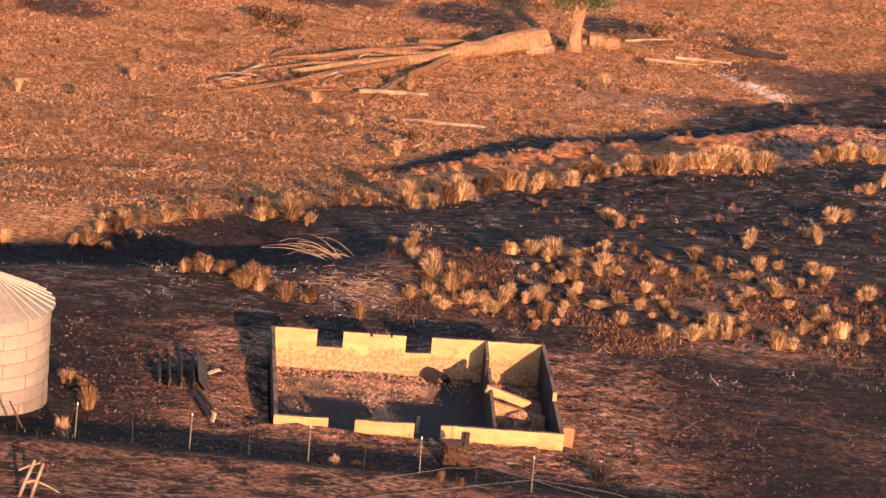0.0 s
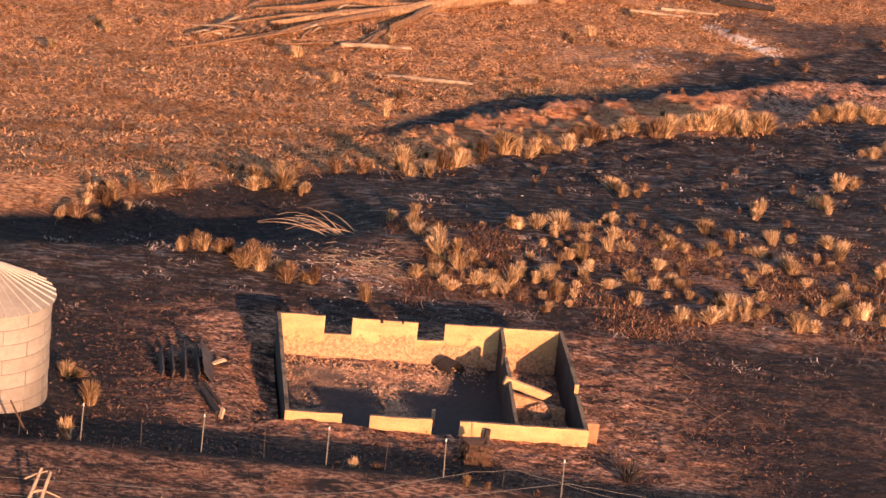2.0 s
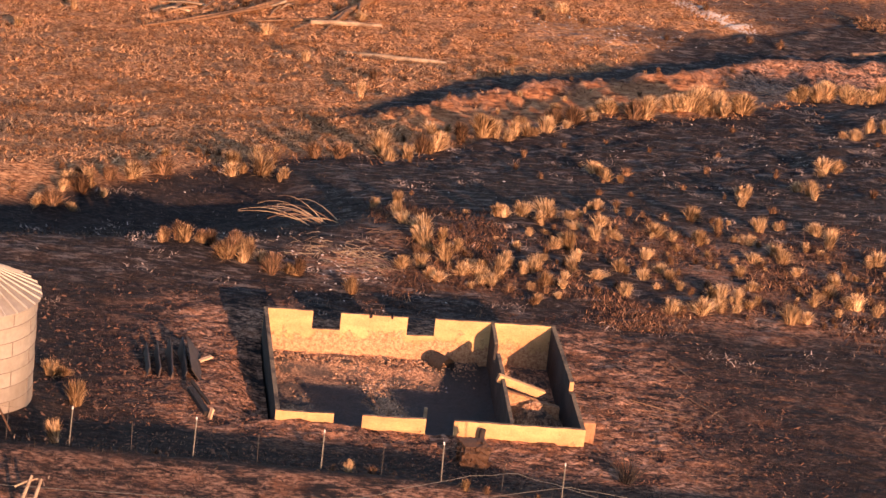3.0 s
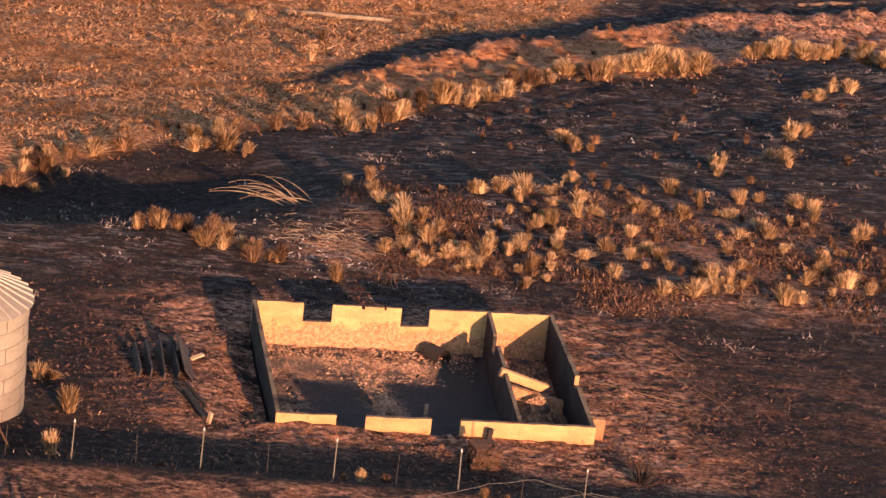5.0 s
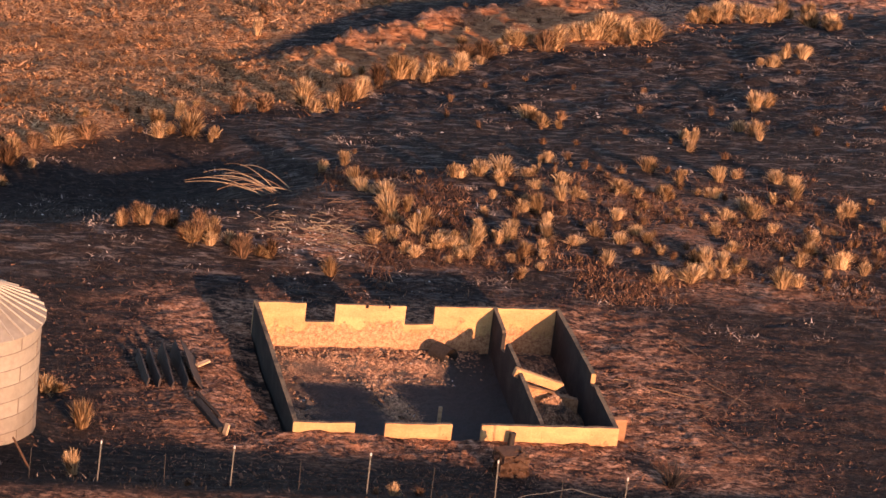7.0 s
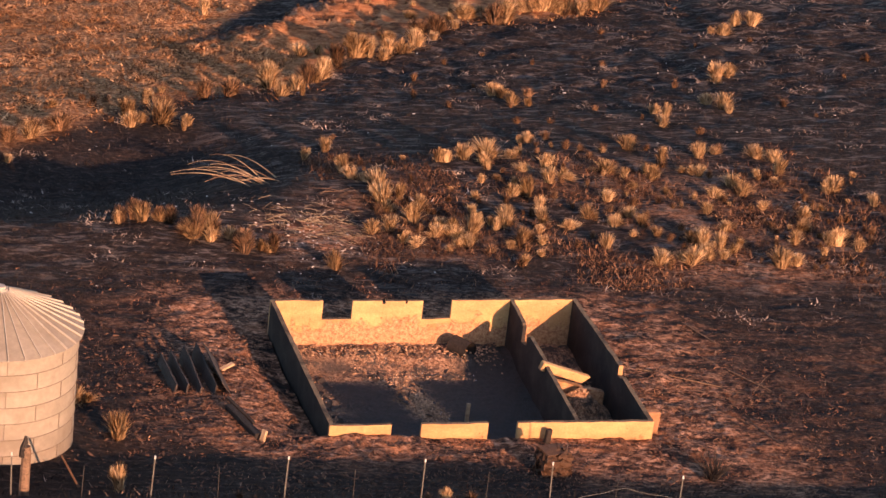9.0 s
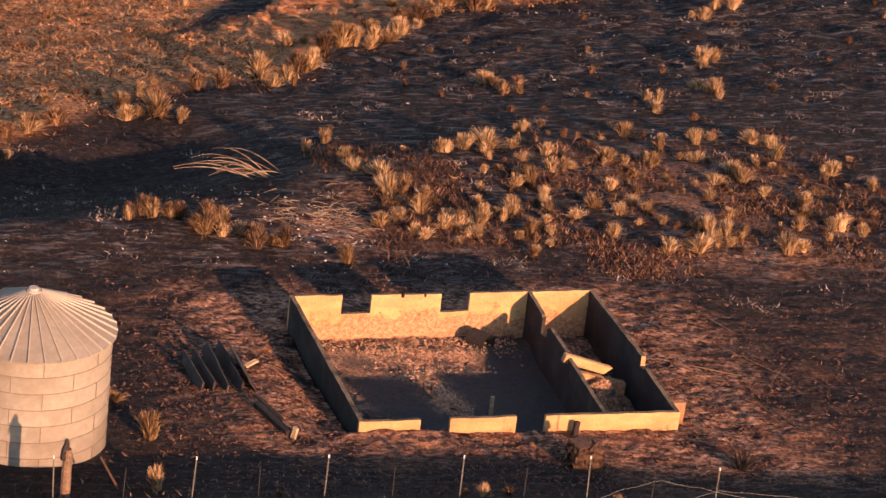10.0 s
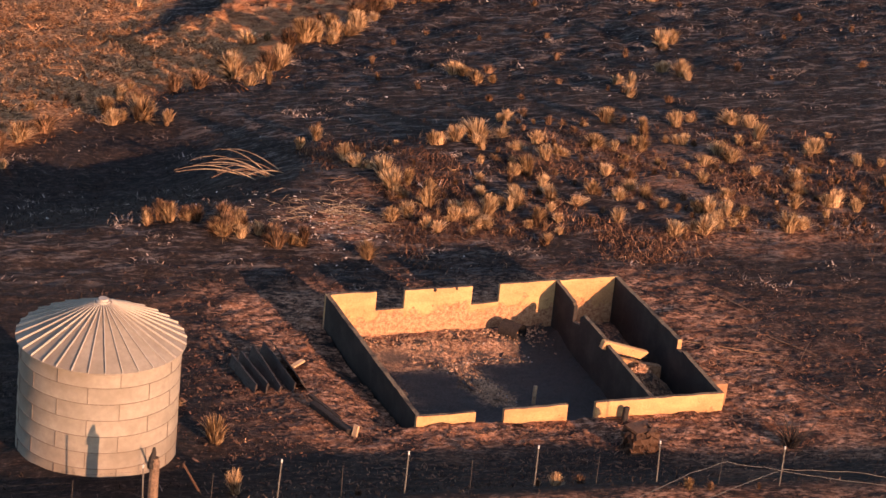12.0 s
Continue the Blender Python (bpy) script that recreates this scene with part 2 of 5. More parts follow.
# ---- the ground ----
PROFILE = ((-400, 6.0), (-60, 3.6), (-20, 2.3), (-9.5, 1.78), (-7.9, 1.62), (-6.8, 1.22), (-4.6, 0.36), (-3.2, 0.18), (0, -0.08), (9, -0.9),
           (14.7, -1.3), (18, -1.45), (21, -1.75), (26, -2.2), (33, -3.4), (37, -4.1), (46, -5.9), (55, -7.5), (60, -8.2),
           (67, -9.2), (79, -11.4), (87, -12.1), (100, -12.8), (140, -13.6), (400, -15.0), (2500, -16.0))
PY, PZ = np.array([p[0] for p in PROFILE], float), np.array([p[1] for p in PROFILE], float)
BANK_X, BANK_Y = (-5, 2, 5, 8.9, 12, 14.7, 19.5, 25.2, 29.7, 32.6, 38, 45, 60), (53, 54.5, 55.5, 57.5, 61.8, 64.2, 69.2, 74.8, 79.4, 82, 84, 87, 93)
EDGE_X, EDGE_Y = (-30, -13, -7.6, -4, 0, 3, 5.6, 8.2, 11, 15.6, 17.7, 20, 27, 30.5, 34, 38, 60), (24.5, 28.6, 32.4, 36.2, 40.2, 42.2, 43.6, 45.6, 49.6, 56, 58.3, 59.4, 61.6, 65.8, 69, 71.2, 86)
BAND_X, BAND_Y = (0, 4, 7, 10, 14.3, 22, 26.4, 30.5, 34.7, 42.6, 60), (53, 54.5, 59, 65.5, 71.5, 79, 85.5, 91.5, 94.5, 99.8, 107)
LEAN_Y, LEAN_A = np.array([-40, -10, 0, 18, 35, 57, 80, 150.0]), np.array([0, -0.04, -0.04, -0.03, 0, 0.025, 0, 0.0])


def site(u, v):
    """The land's own directions, across and down the slope, which lie a little askew to the house."""
    return 1.01 * u + 0.024 * v, 1.047 * v


def lie(x, y):
    return (x - 0.0229 * y) / 1.01, y / 1.047


def smoothstep(a, b, v):
    u = np.clip((v - a) / (b - a), 0, 1)
    return u * u * (3 - 2 * u)


def height(x, y):
    """The lie of the land: falls away from the bank under the fence to the flat beyond."""
    x, y = lie(np.asarray(x, float), np.asarray(y, float))
    w = np.where(np.abs(y) < 110, 1.0, 4.0)
    z = sum(np.interp(y + o * w, PY, PZ) * k for o, k in ((-1.2, 0.2), (-0.5, 0.3), (0.5, 0.3), (1.2, 0.2)))
    z = z + np.interp(y, LEAN_Y, LEAN_A) * np.clip(x - 5, -30, 40)
    # the bank's brow is higher by the fence and runs out to the east
    z = z + 0.30 * np.exp(-((y + 7.5) / 1.3) ** 2) * (1 - smoothstep(4, 12, x))
    # the pad under the grain bin
    z = z + 0.36 * np.exp(-(np.hypot(x + 10.8, y + 0.9) / 3.2) ** 4)
    # a hollow worn along the west wall
    z = z - 0.42 * np.exp(-((x + 0.2) / 1.05) ** 2) * smoothstep(-0.1, 0.6, y) * (1 - smoothstep(5.0, 9.0, y))
    # a brow before the gully to the north-west
    crest = 17.6 + np.clip(x + 8, -6, 9) * 0.35
    west = 1 - smoothstep(-2, 6, x)
    z = z + 0.45 * np.exp(-((y - crest) / np.where(y < crest, 5.0, 2.4)) ** 2) * west
    z = z - 1.75 * np.exp(-((y - crest - 9.6) / 5.4) ** 2) * west
    # and a lower one that runs on to the north-east
    crest = 24.0 + (x - 4) * 0.45
    z = z + 0.35 * np.exp(-((y - crest) / np.where(y < crest, 4.0, 2.2)) ** 2) * smoothstep(0, 4, x) * (1 - smoothstep(16, 22, x))
    # an eroded bank along the far side of the burn, steep on its near face
    line = np.interp(x, BANK_X, BANK_Y) + 0.8
    line = line + 0.5 * np.sin(x * 0.43) + 0.3 * np.sin(x * 1.13 + 1.0)
    rise = (0.52 + 0.35 * smoothstep(24, 34, x)) * (1 + 0.12 * np.sin(x * 0.7 + 2.0) + 0.1 * np.sin(x * 1.9))
    z = z + rise * np.exp(-((y - line + 0.8) / np.where(y < line - 0.8, 2.0, 1.4)) ** 2) * smoothstep(4, 12, x)
    return z - 0.0075 * y - 0.012 * np.clip(y - 66, 0, 60)




def mound(x, y):
    """Clods and hummocks, roughest on the bare earth round the ruin."""
    u, v = lie(x, y)
    n = 0.10 * noise.noise((x * 0.35, y * 0.35, 0.0)) + 0.08 * noise.noise((x * 0.8, y * 1.0, 3.1)) + 0.07 * noise.noise((x * 1.3, y * 2.1, 7.7))
    d = max(-x, x - 11.5, -y, y - 9.5, 0.0)
    rough = 0.35 + 0.65 * max(0.0, 1.0 - d / 9.0)
    n += rough * (0.06 - 0.13 * abs(noise.noise((x * 1.7, y * 2.6, 12.0))))
    n += rough * 0.06 * noise.noise((x * 3.6, y * 5.2, 21.0))
    if v > 45 and u > 3:
        n += 0.20 * noise.noise((x * 0.7, y * 0.7, 31.0))
        by = float(np.interp(u, BANK_X, BANK_Y))
        k = math.exp(-((v - by + 1.2) / 3.2) ** 2)
        n += k * (0.20 - 0.75 * abs(noise.noise((x * 0.55, y * 0.45, 41.0))) - 0.45 * abs(noise.noise((x * 1.3, y * 0.9, 44.0))) + 0.22 * noise.noise((x * 2.1, y * 2.1, 47.0)))
    if v > 40:
        n += 0.13 * noise.noise((x * 0.75, y * 1.5, 51.0)) + 0.09 * noise.noise((x * 1.5, y * 2.2, 57.0))
    return n * (1.0 - 0.65 * min(1.0, max(0.0, (-1.0 - y) / 1.5)))


def ground_z(x, y):
    return float(height(x, y)) + mound(x, y)


INNER = (0.12, 10.9, 0.15, 9.42)      # inside the ruin: the ground sheet is sunk below its floor


def build_ground():
    def axis(lo, hi, fine, far):
        mid = list(np.arange(lo, hi + 1e-6, fine))
        a, step, out = lo, fine, []
        while a > -far:
            step *= 1.35
            a -= step
            out.append(a)
        b, step, out2 = hi, fine, []
        while b < far:
            step *= 1.35
            b += step
            out2.append(b)
        return np.array(out[::-1] + mid + out2)
    xs = axis(-26, 52, 0.30, 2600)
    ys = axis(-17, 62, 0.30, 2600)
    xs = np.unique(np.round(np.concatenate([xs, np.arange(-9.9, 22.0, 0.15)]), 3))
    ys = np.unique(np.round(np.concatenate([ys, np.arange(-7.0, 20.0, 0.15)]), 3))
    xs, ys = (a[np.concatenate([[True], np.diff(a) > 0.05])] for a in (xs, ys))
    ys = np.unique(np.concatenate([ys[ys <= 62], np.arange(62.4, 106, 0.4), np.arange(106.5, 135, 0.6), ys[ys > 135]]))
    X, Y = np.meshgrid(xs, ys)
    Z = height(X, Y)
    near = (X > -30) & (X < 60) & (Y > -20) & (Y < 140)
    for i, j in zip(*np.nonzero(near)):
        Z[i, j] += mound(X[i, j], Y[i, j])
    inside = (X > INNER[0] - 0.2) & (X < INNER[1] + 0.1) & (Y > INNER[2] - 0.05) & (Y < INNER[3] + 0.1)
    Z[inside] = np.minimum(Z[inside], -1.95)
    ny, nx = X.shape
    verts = np.stack([X, Y, Z], -1).reshape(-1, 3)
    idx = np.arange(nx * ny).reshape(ny, nx)
    quads = np.stack([idx[:-1, :-1], idx[:-1, 1:], idx[1:, 1:], idx[1:, :-1]], -1).reshape(-1, 4)
    me = bpy.data.meshes.new("ground")
    me.from_pydata(verts.tolist(), [], quads.tolist())
    me.polygons.foreach_set("use_smooth", [True] * len(me.polygons))
    me.materials.append(M_GROUND)
    x, y = verts[:, 0], verts[:, 1]
    wob = np.array([noise.noise((a * 0.12, b * 0.12, 5.0)) * 4 + noise.noise((a * 0.5, b * 0.5, 9.0)) * 1.5 for a, b in zip(x, y)])
    real_x, real_y = x, y
    x, y = lie(x, y)
    edge = np.interp(x, EDGE_X, EDGE_Y)
    burn = smoothstep(-1.2, 1.2, edge - y + wob * 0.35)
    # scorched band behind the bank; its shadow is coloured in as burn too
    top, low = np.interp(x, BAND_X, BAND_Y), np.interp(x, BANK_X, BANK_Y)
    burn = np.maximum(burn, smoothstep(-1.2, 1.2, np.minimum(top - y, y - low + 0.7) + wob * 0.3))
    burn = np.maximum(burn, 0.85 * smoothstep(33, 38, x + wob) * smoothstep(110, 104, y + wob) * smoothstep(72, 78, y))
    burn = np.maximum(burn, smoothstep(28.5, 31.5, x + wob * 0.4) * smoothstep(2, -1, y - low))
    # dark patches: shadows by the trees painted as burn, and some scorched grass
    for px, py, rx, ry, k in ((13.3, 115, 5.5, 4.5, 0.95), (23.9, 115.2, 2.5, 3.5, 0.95), (3.5, 117, 5, 2.5, 0.8), (-16.9, 108, 4, 3, 0.8), (-1.4, 107, 2, 2.5, 0.6), (30, 91, 6, 3.5, 0.7), (35, 104, 4, 4, 0.7), (31, 113, 8, 5, 0.5)):
        burn = np.maximum(burn, k * smoothstep(1.15, 0.7, np.hypot((x - px) / rx, (y - py) / ry) + wob * 0.06))
    burn = np.where(y < -17, 0.6, burn)
    d = np.maximum.reduce([-real_x, real_x - 11.5, -real_y, real_y - 9.8, np.zeros_like(x)])
    earth = 1.12 - 0.98 * smoothstep(1.2, 6.0, d + wob * 0.5) - smoothstep(10.5, 15, y) * 0.35 - smoothstep(-3, -8, x) * 0.15
    # darkens the soil colour inside the bank's cast shadow, brightens the sunlit top
    earth = earth - smoothstep(-1.0, -2.2, y) * smoothstep(-8.2, -7.2, y) * (1 - smoothstep(5, 9, x)) * 0.75 + smoothstep(-7.4, -8.4, y) * 0.45
    earth = np.clip(earth + wob * 0.06 * (1 - 0.8 * smoothstep(9, 16, y)), 0.03, 1.0)
    earth = np.maximum(earth, 0.75 * np.exp(-((x - 3.4) / 2.6) ** 2 - ((y - 18.6) / 2.2) ** 2))
    earth = np.maximum(earth, np.clip(0.18 + wob * 0.16, 0, 0.75) * smoothstep(5, 10, x + wob) * smoothstep(33, 28, y + wob) * smoothstep(13, 16, y) * smoothstep(32, 26, x))
    ash = np.clip(smoothstep(11, 16, y) * 0.55 + 0.05, 0, 1) + 0 * x
    ash = ash * burn * (1 - 0.9 * smoothstep(5, -1, x) * smoothstep(19, 22, y))
    face = smoothstep(7, 12, x) * smoothstep(-1.0, 1.5, y - edge) * smoothstep(1.0, -0.5, y - low)
    earth = np.maximum(earth, face)
    ash = np.maximum(ash, 0.9 * np.exp(-(((x - 25) / 7) ** 2 + ((y - 91) / 5) ** 2)))
    for name, vals in (("burn", burn), ("earth", earth), ("ash", ash)):
        a = me.attributes.new(name, "FLOAT", "POINT")
        a.data.foreach_set("value", vals.astype(np.float32))
    return tagged(new("ground", me), "charred and dry grass slope of bare reddish earth", "ground", kind="structure")


build_ground()

# ---- the ruined foundation ----
TOP = 0.50           # level of the wall heads
BACK = 9.30          # inner face of the back wall
FLOOR = -1.38
T = 0.15             # wall thickness


def wall_run(name, p0, p1, segs, parent, thick=T, label="", mat=M_CONC):
    """A concrete wall from p0 to p1, in straight pieces (from, to, bottom, top at from, top at to) along its length, with chipped heads."""
    rng = random.Random(len(name) * 7 + int(p0[0] * 10) + int(p1[1]))
    a, b = Vector((*p0, 0)), Vector((*p1, 0))
    d = (b - a).normalized()
    nrm = Vector((-d.y, d.x, 0)) * (thick / 2)
    for s0, s1, zb, z0, z1 in segs:
        bm = bmesh.new()
        n = max(2, int((s1 - s0) / 0.35))
        rows = []
        for i in range(n + 1):
            s = s0 + (s1 - s0) * i / n
            zt = z0 + (z1 - z0) * i / n + (rng.uniform(-0.025, 0.012) if 0 < i < n else 0)
            c = a + d * s
            ring = [c - nrm, c + nrm, c + nrm, c - nrm]
            zs = [zb, zb, zt + rng.uniform(-0.012, 0.0), zt]
            rows.append([bm.verts.new((q.x, q.y, z)) for q, z in zip(ring, zs)])
        for r, q in zip(rows, rows[1:]):
            for k in range(4):
                f = bm.faces.new((r[k], r[(k + 1) % 4], q[(k + 1) % 4], q[k]))
                f.material_index = 1 if k == 2 else 0
        bm.faces.new(rows[0][::-1])
        bm.faces.new(rows[-1])
        bmesh.ops.recalc_face_normals(bm, faces=bm.faces[:])
        part(name, bm, [mat, M_CONC_TOP], parent, label)


def build_ruin():
    ruin = empty("ruined_foundation", pose(0, 0, 0), "roofless burnt-out concrete house foundation open to the sky", "ruin")
    h = T / 2
    # front wall: two openings down to the ground
    wall_run("front_wall", (0, h), (11.05, h), [
        (0.0, 2.06, -1.9, 0.48, 0.47), (2.06, 3.07, -1.9, -0.22, -0.24), (3.07, 5.33, -1.9, 0.47, 0.47), (5.33, 6.34, -1.9, -0.30, -0.28),
        (6.34, 8.40, -1.9, 0.46, 0.45), (8.405, 11.05, -1.9, 0.45, 0.42)], ruin)
    wall_run("back_wall", (-0.1, BACK + h), (11.1, BACK + h), [
        (0.0, 1.88, -1.9, 0.52, 0.52), (1.88, 2.95, -1.9, -0.22, -0.21), (2.95, 4.02, -1.9, 0.50, 0.50), (4.02, 4.15, -1.9, 0.38, 0.38),
        (4.15, 4.86, -1.9, 0.49, 0.49), (4.86, 4.95, -1.9, 0.39, 0.39), (4.95, 5.51, -1.9, 0.49, 0.49), (5.51, 6.57, -1.9, -0.24, -0.20),
        (6.57, 11.2, -1.9, 0.50, 0.50)], ruin)
    wall_run("side_wall", (h, T + 0.002), (-0.1 + h, BACK - 0.002), [(0.0, BACK - T - 0.004, -1.9, 0.48, 0.52)], ruin, label="sooty side wall coloured darker for shade", mat=M_SOOT_SHADE)
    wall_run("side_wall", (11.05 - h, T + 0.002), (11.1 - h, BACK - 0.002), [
        (0.0, 3.1, -1.9, 0.42, 0.44), (3.1, 3.52, -1.9, 0.36, 0.30), (3.52, BACK - T - 0.004, -1.9, 0.68, 0.50)], ruin, label="sooty side wall coloured darker for shade", mat=M_SOOT_SHADE)
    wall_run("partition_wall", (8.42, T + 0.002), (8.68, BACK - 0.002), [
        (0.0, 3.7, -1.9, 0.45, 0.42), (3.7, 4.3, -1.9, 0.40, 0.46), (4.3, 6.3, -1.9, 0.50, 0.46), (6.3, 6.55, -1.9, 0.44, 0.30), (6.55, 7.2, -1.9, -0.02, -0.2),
        (7.2, 7.35, -1.9, 0.40, 0.46), (7.35, BACK - T - 0.004, -1.9, 0.48, 0.52)], ruin, 0.13, "sooty partition coloured darker for shade", M_SOOT_SHADE)
    # the sunlit end keeps the pale concrete against the darkened wall
    part("wall_end", box_bm((T + 0.01, 0.05, 0.36), pose(11.07 - h, T + 3.50, 0.50), 0.004), M_CONC, ruin, "pale broken wall end")
    return ruin


build_ruin()


def heaps(x, y):
    out = 0.0
    for hx, hy, rx, ry, h in ((3.2, 8.3, 1.0, 0.4, 0.24), (6.2, 8.1, 1.2, 0.5, 0.20), (1.2, 8.2, 0.8, 0.5, 0.18), (4.3, 5.5, 0.4, 1.2, 0.08), (0.8, 4.2, 0.5, 0.8, 0.12), (9.75, 3.95, 0.75, 0.50, 1.0), (9.6, 8.6, 1.2, 0.8, 0.3)):
        out += h * math.exp(-((x - hx) / rx) ** 2 - ((y - hy) / ry) ** 2)
    return out


def build_ruin_floor():
    xs, ys = np.arange(-0.25, 11.01, 0.11), np.arange(0.1, 9.45, 0.11)
    verts, faces = [], []
    for y in ys:
        for x in xs:
            z = FLOOR + 0.05 * noise.noise((x * 0.8, y * 0.8, 1.0)) + 0.05 * noise.noise((x * 2.5, y * 2.5, 4.0)) + 0.045 * noise.noise((x * 5.5, y * 5.5, 8.0))
            z += 0.16 * smoothstep(7.2, 9.0, y) * (x < 8.3) + heaps(x, y)
            verts.append((x, y, float(z)))
    n = len(xs)
    for j in range(len(ys) - 1):
        for i in range(n - 1):
            a = j * n + i
            faces.append((a, a + 1, a + n + 1, a + n))
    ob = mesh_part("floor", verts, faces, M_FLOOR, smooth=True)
    p = np.array(verts)
    x, y = p[:, 0], p[:, 1]
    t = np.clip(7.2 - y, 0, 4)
    # pale colour follows the sun streaks; the wall and partition shadows stay dark
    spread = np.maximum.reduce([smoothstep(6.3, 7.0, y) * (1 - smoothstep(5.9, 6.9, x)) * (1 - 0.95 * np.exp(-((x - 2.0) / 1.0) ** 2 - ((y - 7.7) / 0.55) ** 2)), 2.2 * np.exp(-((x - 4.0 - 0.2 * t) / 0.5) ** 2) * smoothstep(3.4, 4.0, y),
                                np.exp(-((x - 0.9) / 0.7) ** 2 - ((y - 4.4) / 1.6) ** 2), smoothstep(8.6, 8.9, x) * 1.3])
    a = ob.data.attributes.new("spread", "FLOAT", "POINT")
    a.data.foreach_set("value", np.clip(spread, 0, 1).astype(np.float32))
    tagged(ob, "sooty earth floor coloured paler where sun falls inside the burnt-out foundation", "floor", kind="structure")


build_ruin_floor()

# ---- the grain bin ----
BIN_X, BIN_Y, BIN_R = -10.95, -0.96, 2.46


def build_bin():
    z0 = ground_z(BIN_X, BIN_Y) - 0.1
    g = empty("grain_bin", pose(BIN_X, BIN_Y, 0), "round galvanized steel grain bin with ribbed conical roof", "grain bin")
    eave, apex = 4.68, 5.90
    nring, seg = 7, 64
    hgt = (eave - z0) / nring
    for r in range(nring):
        b0, b1 = z0 + r * hgt, z0 + (r + 1) * hgt
        sheets = 8
        off = (r % 2) * 0.5
        for s in range(sheets):
            verts, faces = [], []
            k = seg // sheets
            rad = BIN_R + 0.006 * ((s + r) % 2)
            for z, dr in ((b0, 0.012), (b0 + 0.03, 0.0), (b1 - 0.02, 0.0), (b1, 0.006)):
                for i in range(k + 1):
                    a = 2 * math.pi * (s + off + i / k) / sheets
                    verts.append(((rad + dr) * math.cos(a), (rad + dr) * math.sin(a), z))
            for row in range(3):
                for i in range(k):
                    p = row * (k + 1) + i
                    faces.append((p, p + 1, p + k + 2, p + k + 1))
            sheet = mesh_part("wall_sheet", verts, faces, M_ZINC, g, smooth=True)
            a = 2 * math.pi * (s + off) / sheets
            w, q = 0.011 / BIN_R, BIN_R + 0.02
            sv = [(q * math.cos(a + u), q * math.sin(a + u), z) for u in (-w, w) for z in (b0 + 0.02, b1 - 0.02)]
            sv += [((q - 0.016) * math.cos(a + u), (q - 0.016) * math.sin(a + u), z) for u in (-w, w) for z in (b0 + 0.02, b1 - 0.02)]
            mesh_part("lap_joint", sv, [(0, 2, 3, 1), (4, 5, 7, 6), (0, 1, 5, 4), (2, 6, 7, 3), (0, 4, 6, 2), (1, 3, 7, 5)], M_SEAM, sheet, "dark lap joint")
        verts, faces = [], []
        for a in range(seg):
            t = 2 * math.pi * a / seg
            for rr, z in ((BIN_R + 0.008, b0 - 0.012), (BIN_R + 0.02, b0 - 0.012), (BIN_R + 0.02, b0 + 0.012), (BIN_R + 0.008, b0 + 0.012)):
                verts.append((rr * math.cos(t), rr * math.sin(t), z))
        for a in range(seg):
            for k in range(4):
                faces.append((a * 4 + k, ((a + 1) % seg) * 4 + k, ((a + 1) % seg) * 4 + (k + 1) % 4, a * 4 + (k + 1) % 4))
        if r:
            mesh_part("seam_band", verts, faces, M_SEAM, g, "dark bolted seam")
    over = BIN_R + 0.14
    panels = 32
    for i in range(panels):
        a0, a1 = 2 * math.pi * i / panels, 2 * math.pi * (i + 1) / panels
        am = (a0 + a1) / 2
        verts, faces = [], []
        for a in (a0, a1):
            for rr, z in ((0.26, apex - 0.10), (over, eave), (over, eave - 0.05)):
                verts.append((rr * math.cos(a), rr * math.sin(a), z))
        faces = [(0, 1, 4, 3), (1, 2, 5, 4)]
        mesh_part("roof_panel", verts, faces, M_ZINC, g)
        rv, rf = [], []
        for rr, z, up in ((0.26, apex - 0.10, 0.05), (over, eave, 0.065)):
            for side in (-0.013, 0.013):
                for lift in (0.0, up):
                    rv.append((rr * math.cos(a0) - side * math.sin(a0), rr * math.sin(a0) + side * math.cos(a0), z + lift))
        rf = [(0, 1, 5, 4), (2, 6, 7, 3), (1, 3, 7, 5), (0, 2, 3, 1), (4, 5, 7, 6), (0, 4, 6, 2)]
        mesh_part("roof_rib", rv, rf, M_ZINC_RIB, g)
    bm = bmesh.new()
    for rr, z, d in ((0.25, apex - 0.07, 0.10), (0.17, apex + 0.02, 0.08)):
        r = bmesh.ops.create_cone(bm, cap_ends=True, segments=20, radius1=rr, radius2=rr * 0.85, depth=d)
        bmesh.ops.translate(bm, vec=(0, 0, z), verts=r["verts"])
    part("roof_cap", bm, M_ZINC_RIB, g)
    return g


build_bin()

# ---- inside the ruin: cross wall, leaning beam, rubble ----


def build_cross_wall():
    verts, faces = [], []
    rng = random.Random(5)
    n = 9
    for i in range(n + 1):
        x = 8.62 + 2.18 * i / n
        zt = -0.16 - 0.27 * (x - 8.62) + rng.uniform(-0.02, 0.02)
        for y, z in ((4.40, -1.8), (4.62, -1.8), (4.62, zt), (4.40, zt)):
            verts.append((x, y, z))
    for i in range(n):
        for k in range(4):
            faces.append((i * 4 + k, (i + 1) * 4 + k, (i + 1) * 4 + (k + 1) % 4, i * 4 + (k + 1) % 4))
    faces += [(0, 1, 2, 3), (n * 4 + 3, n * 4 + 2, n * 4 + 1, n * 4)]
    ob = mesh_part("cross_wall", verts, faces, M_CONC)
    tagged(ob, "broken concrete cross wall with a sloping top", "wall", kind="structure")


build_cross_wall()


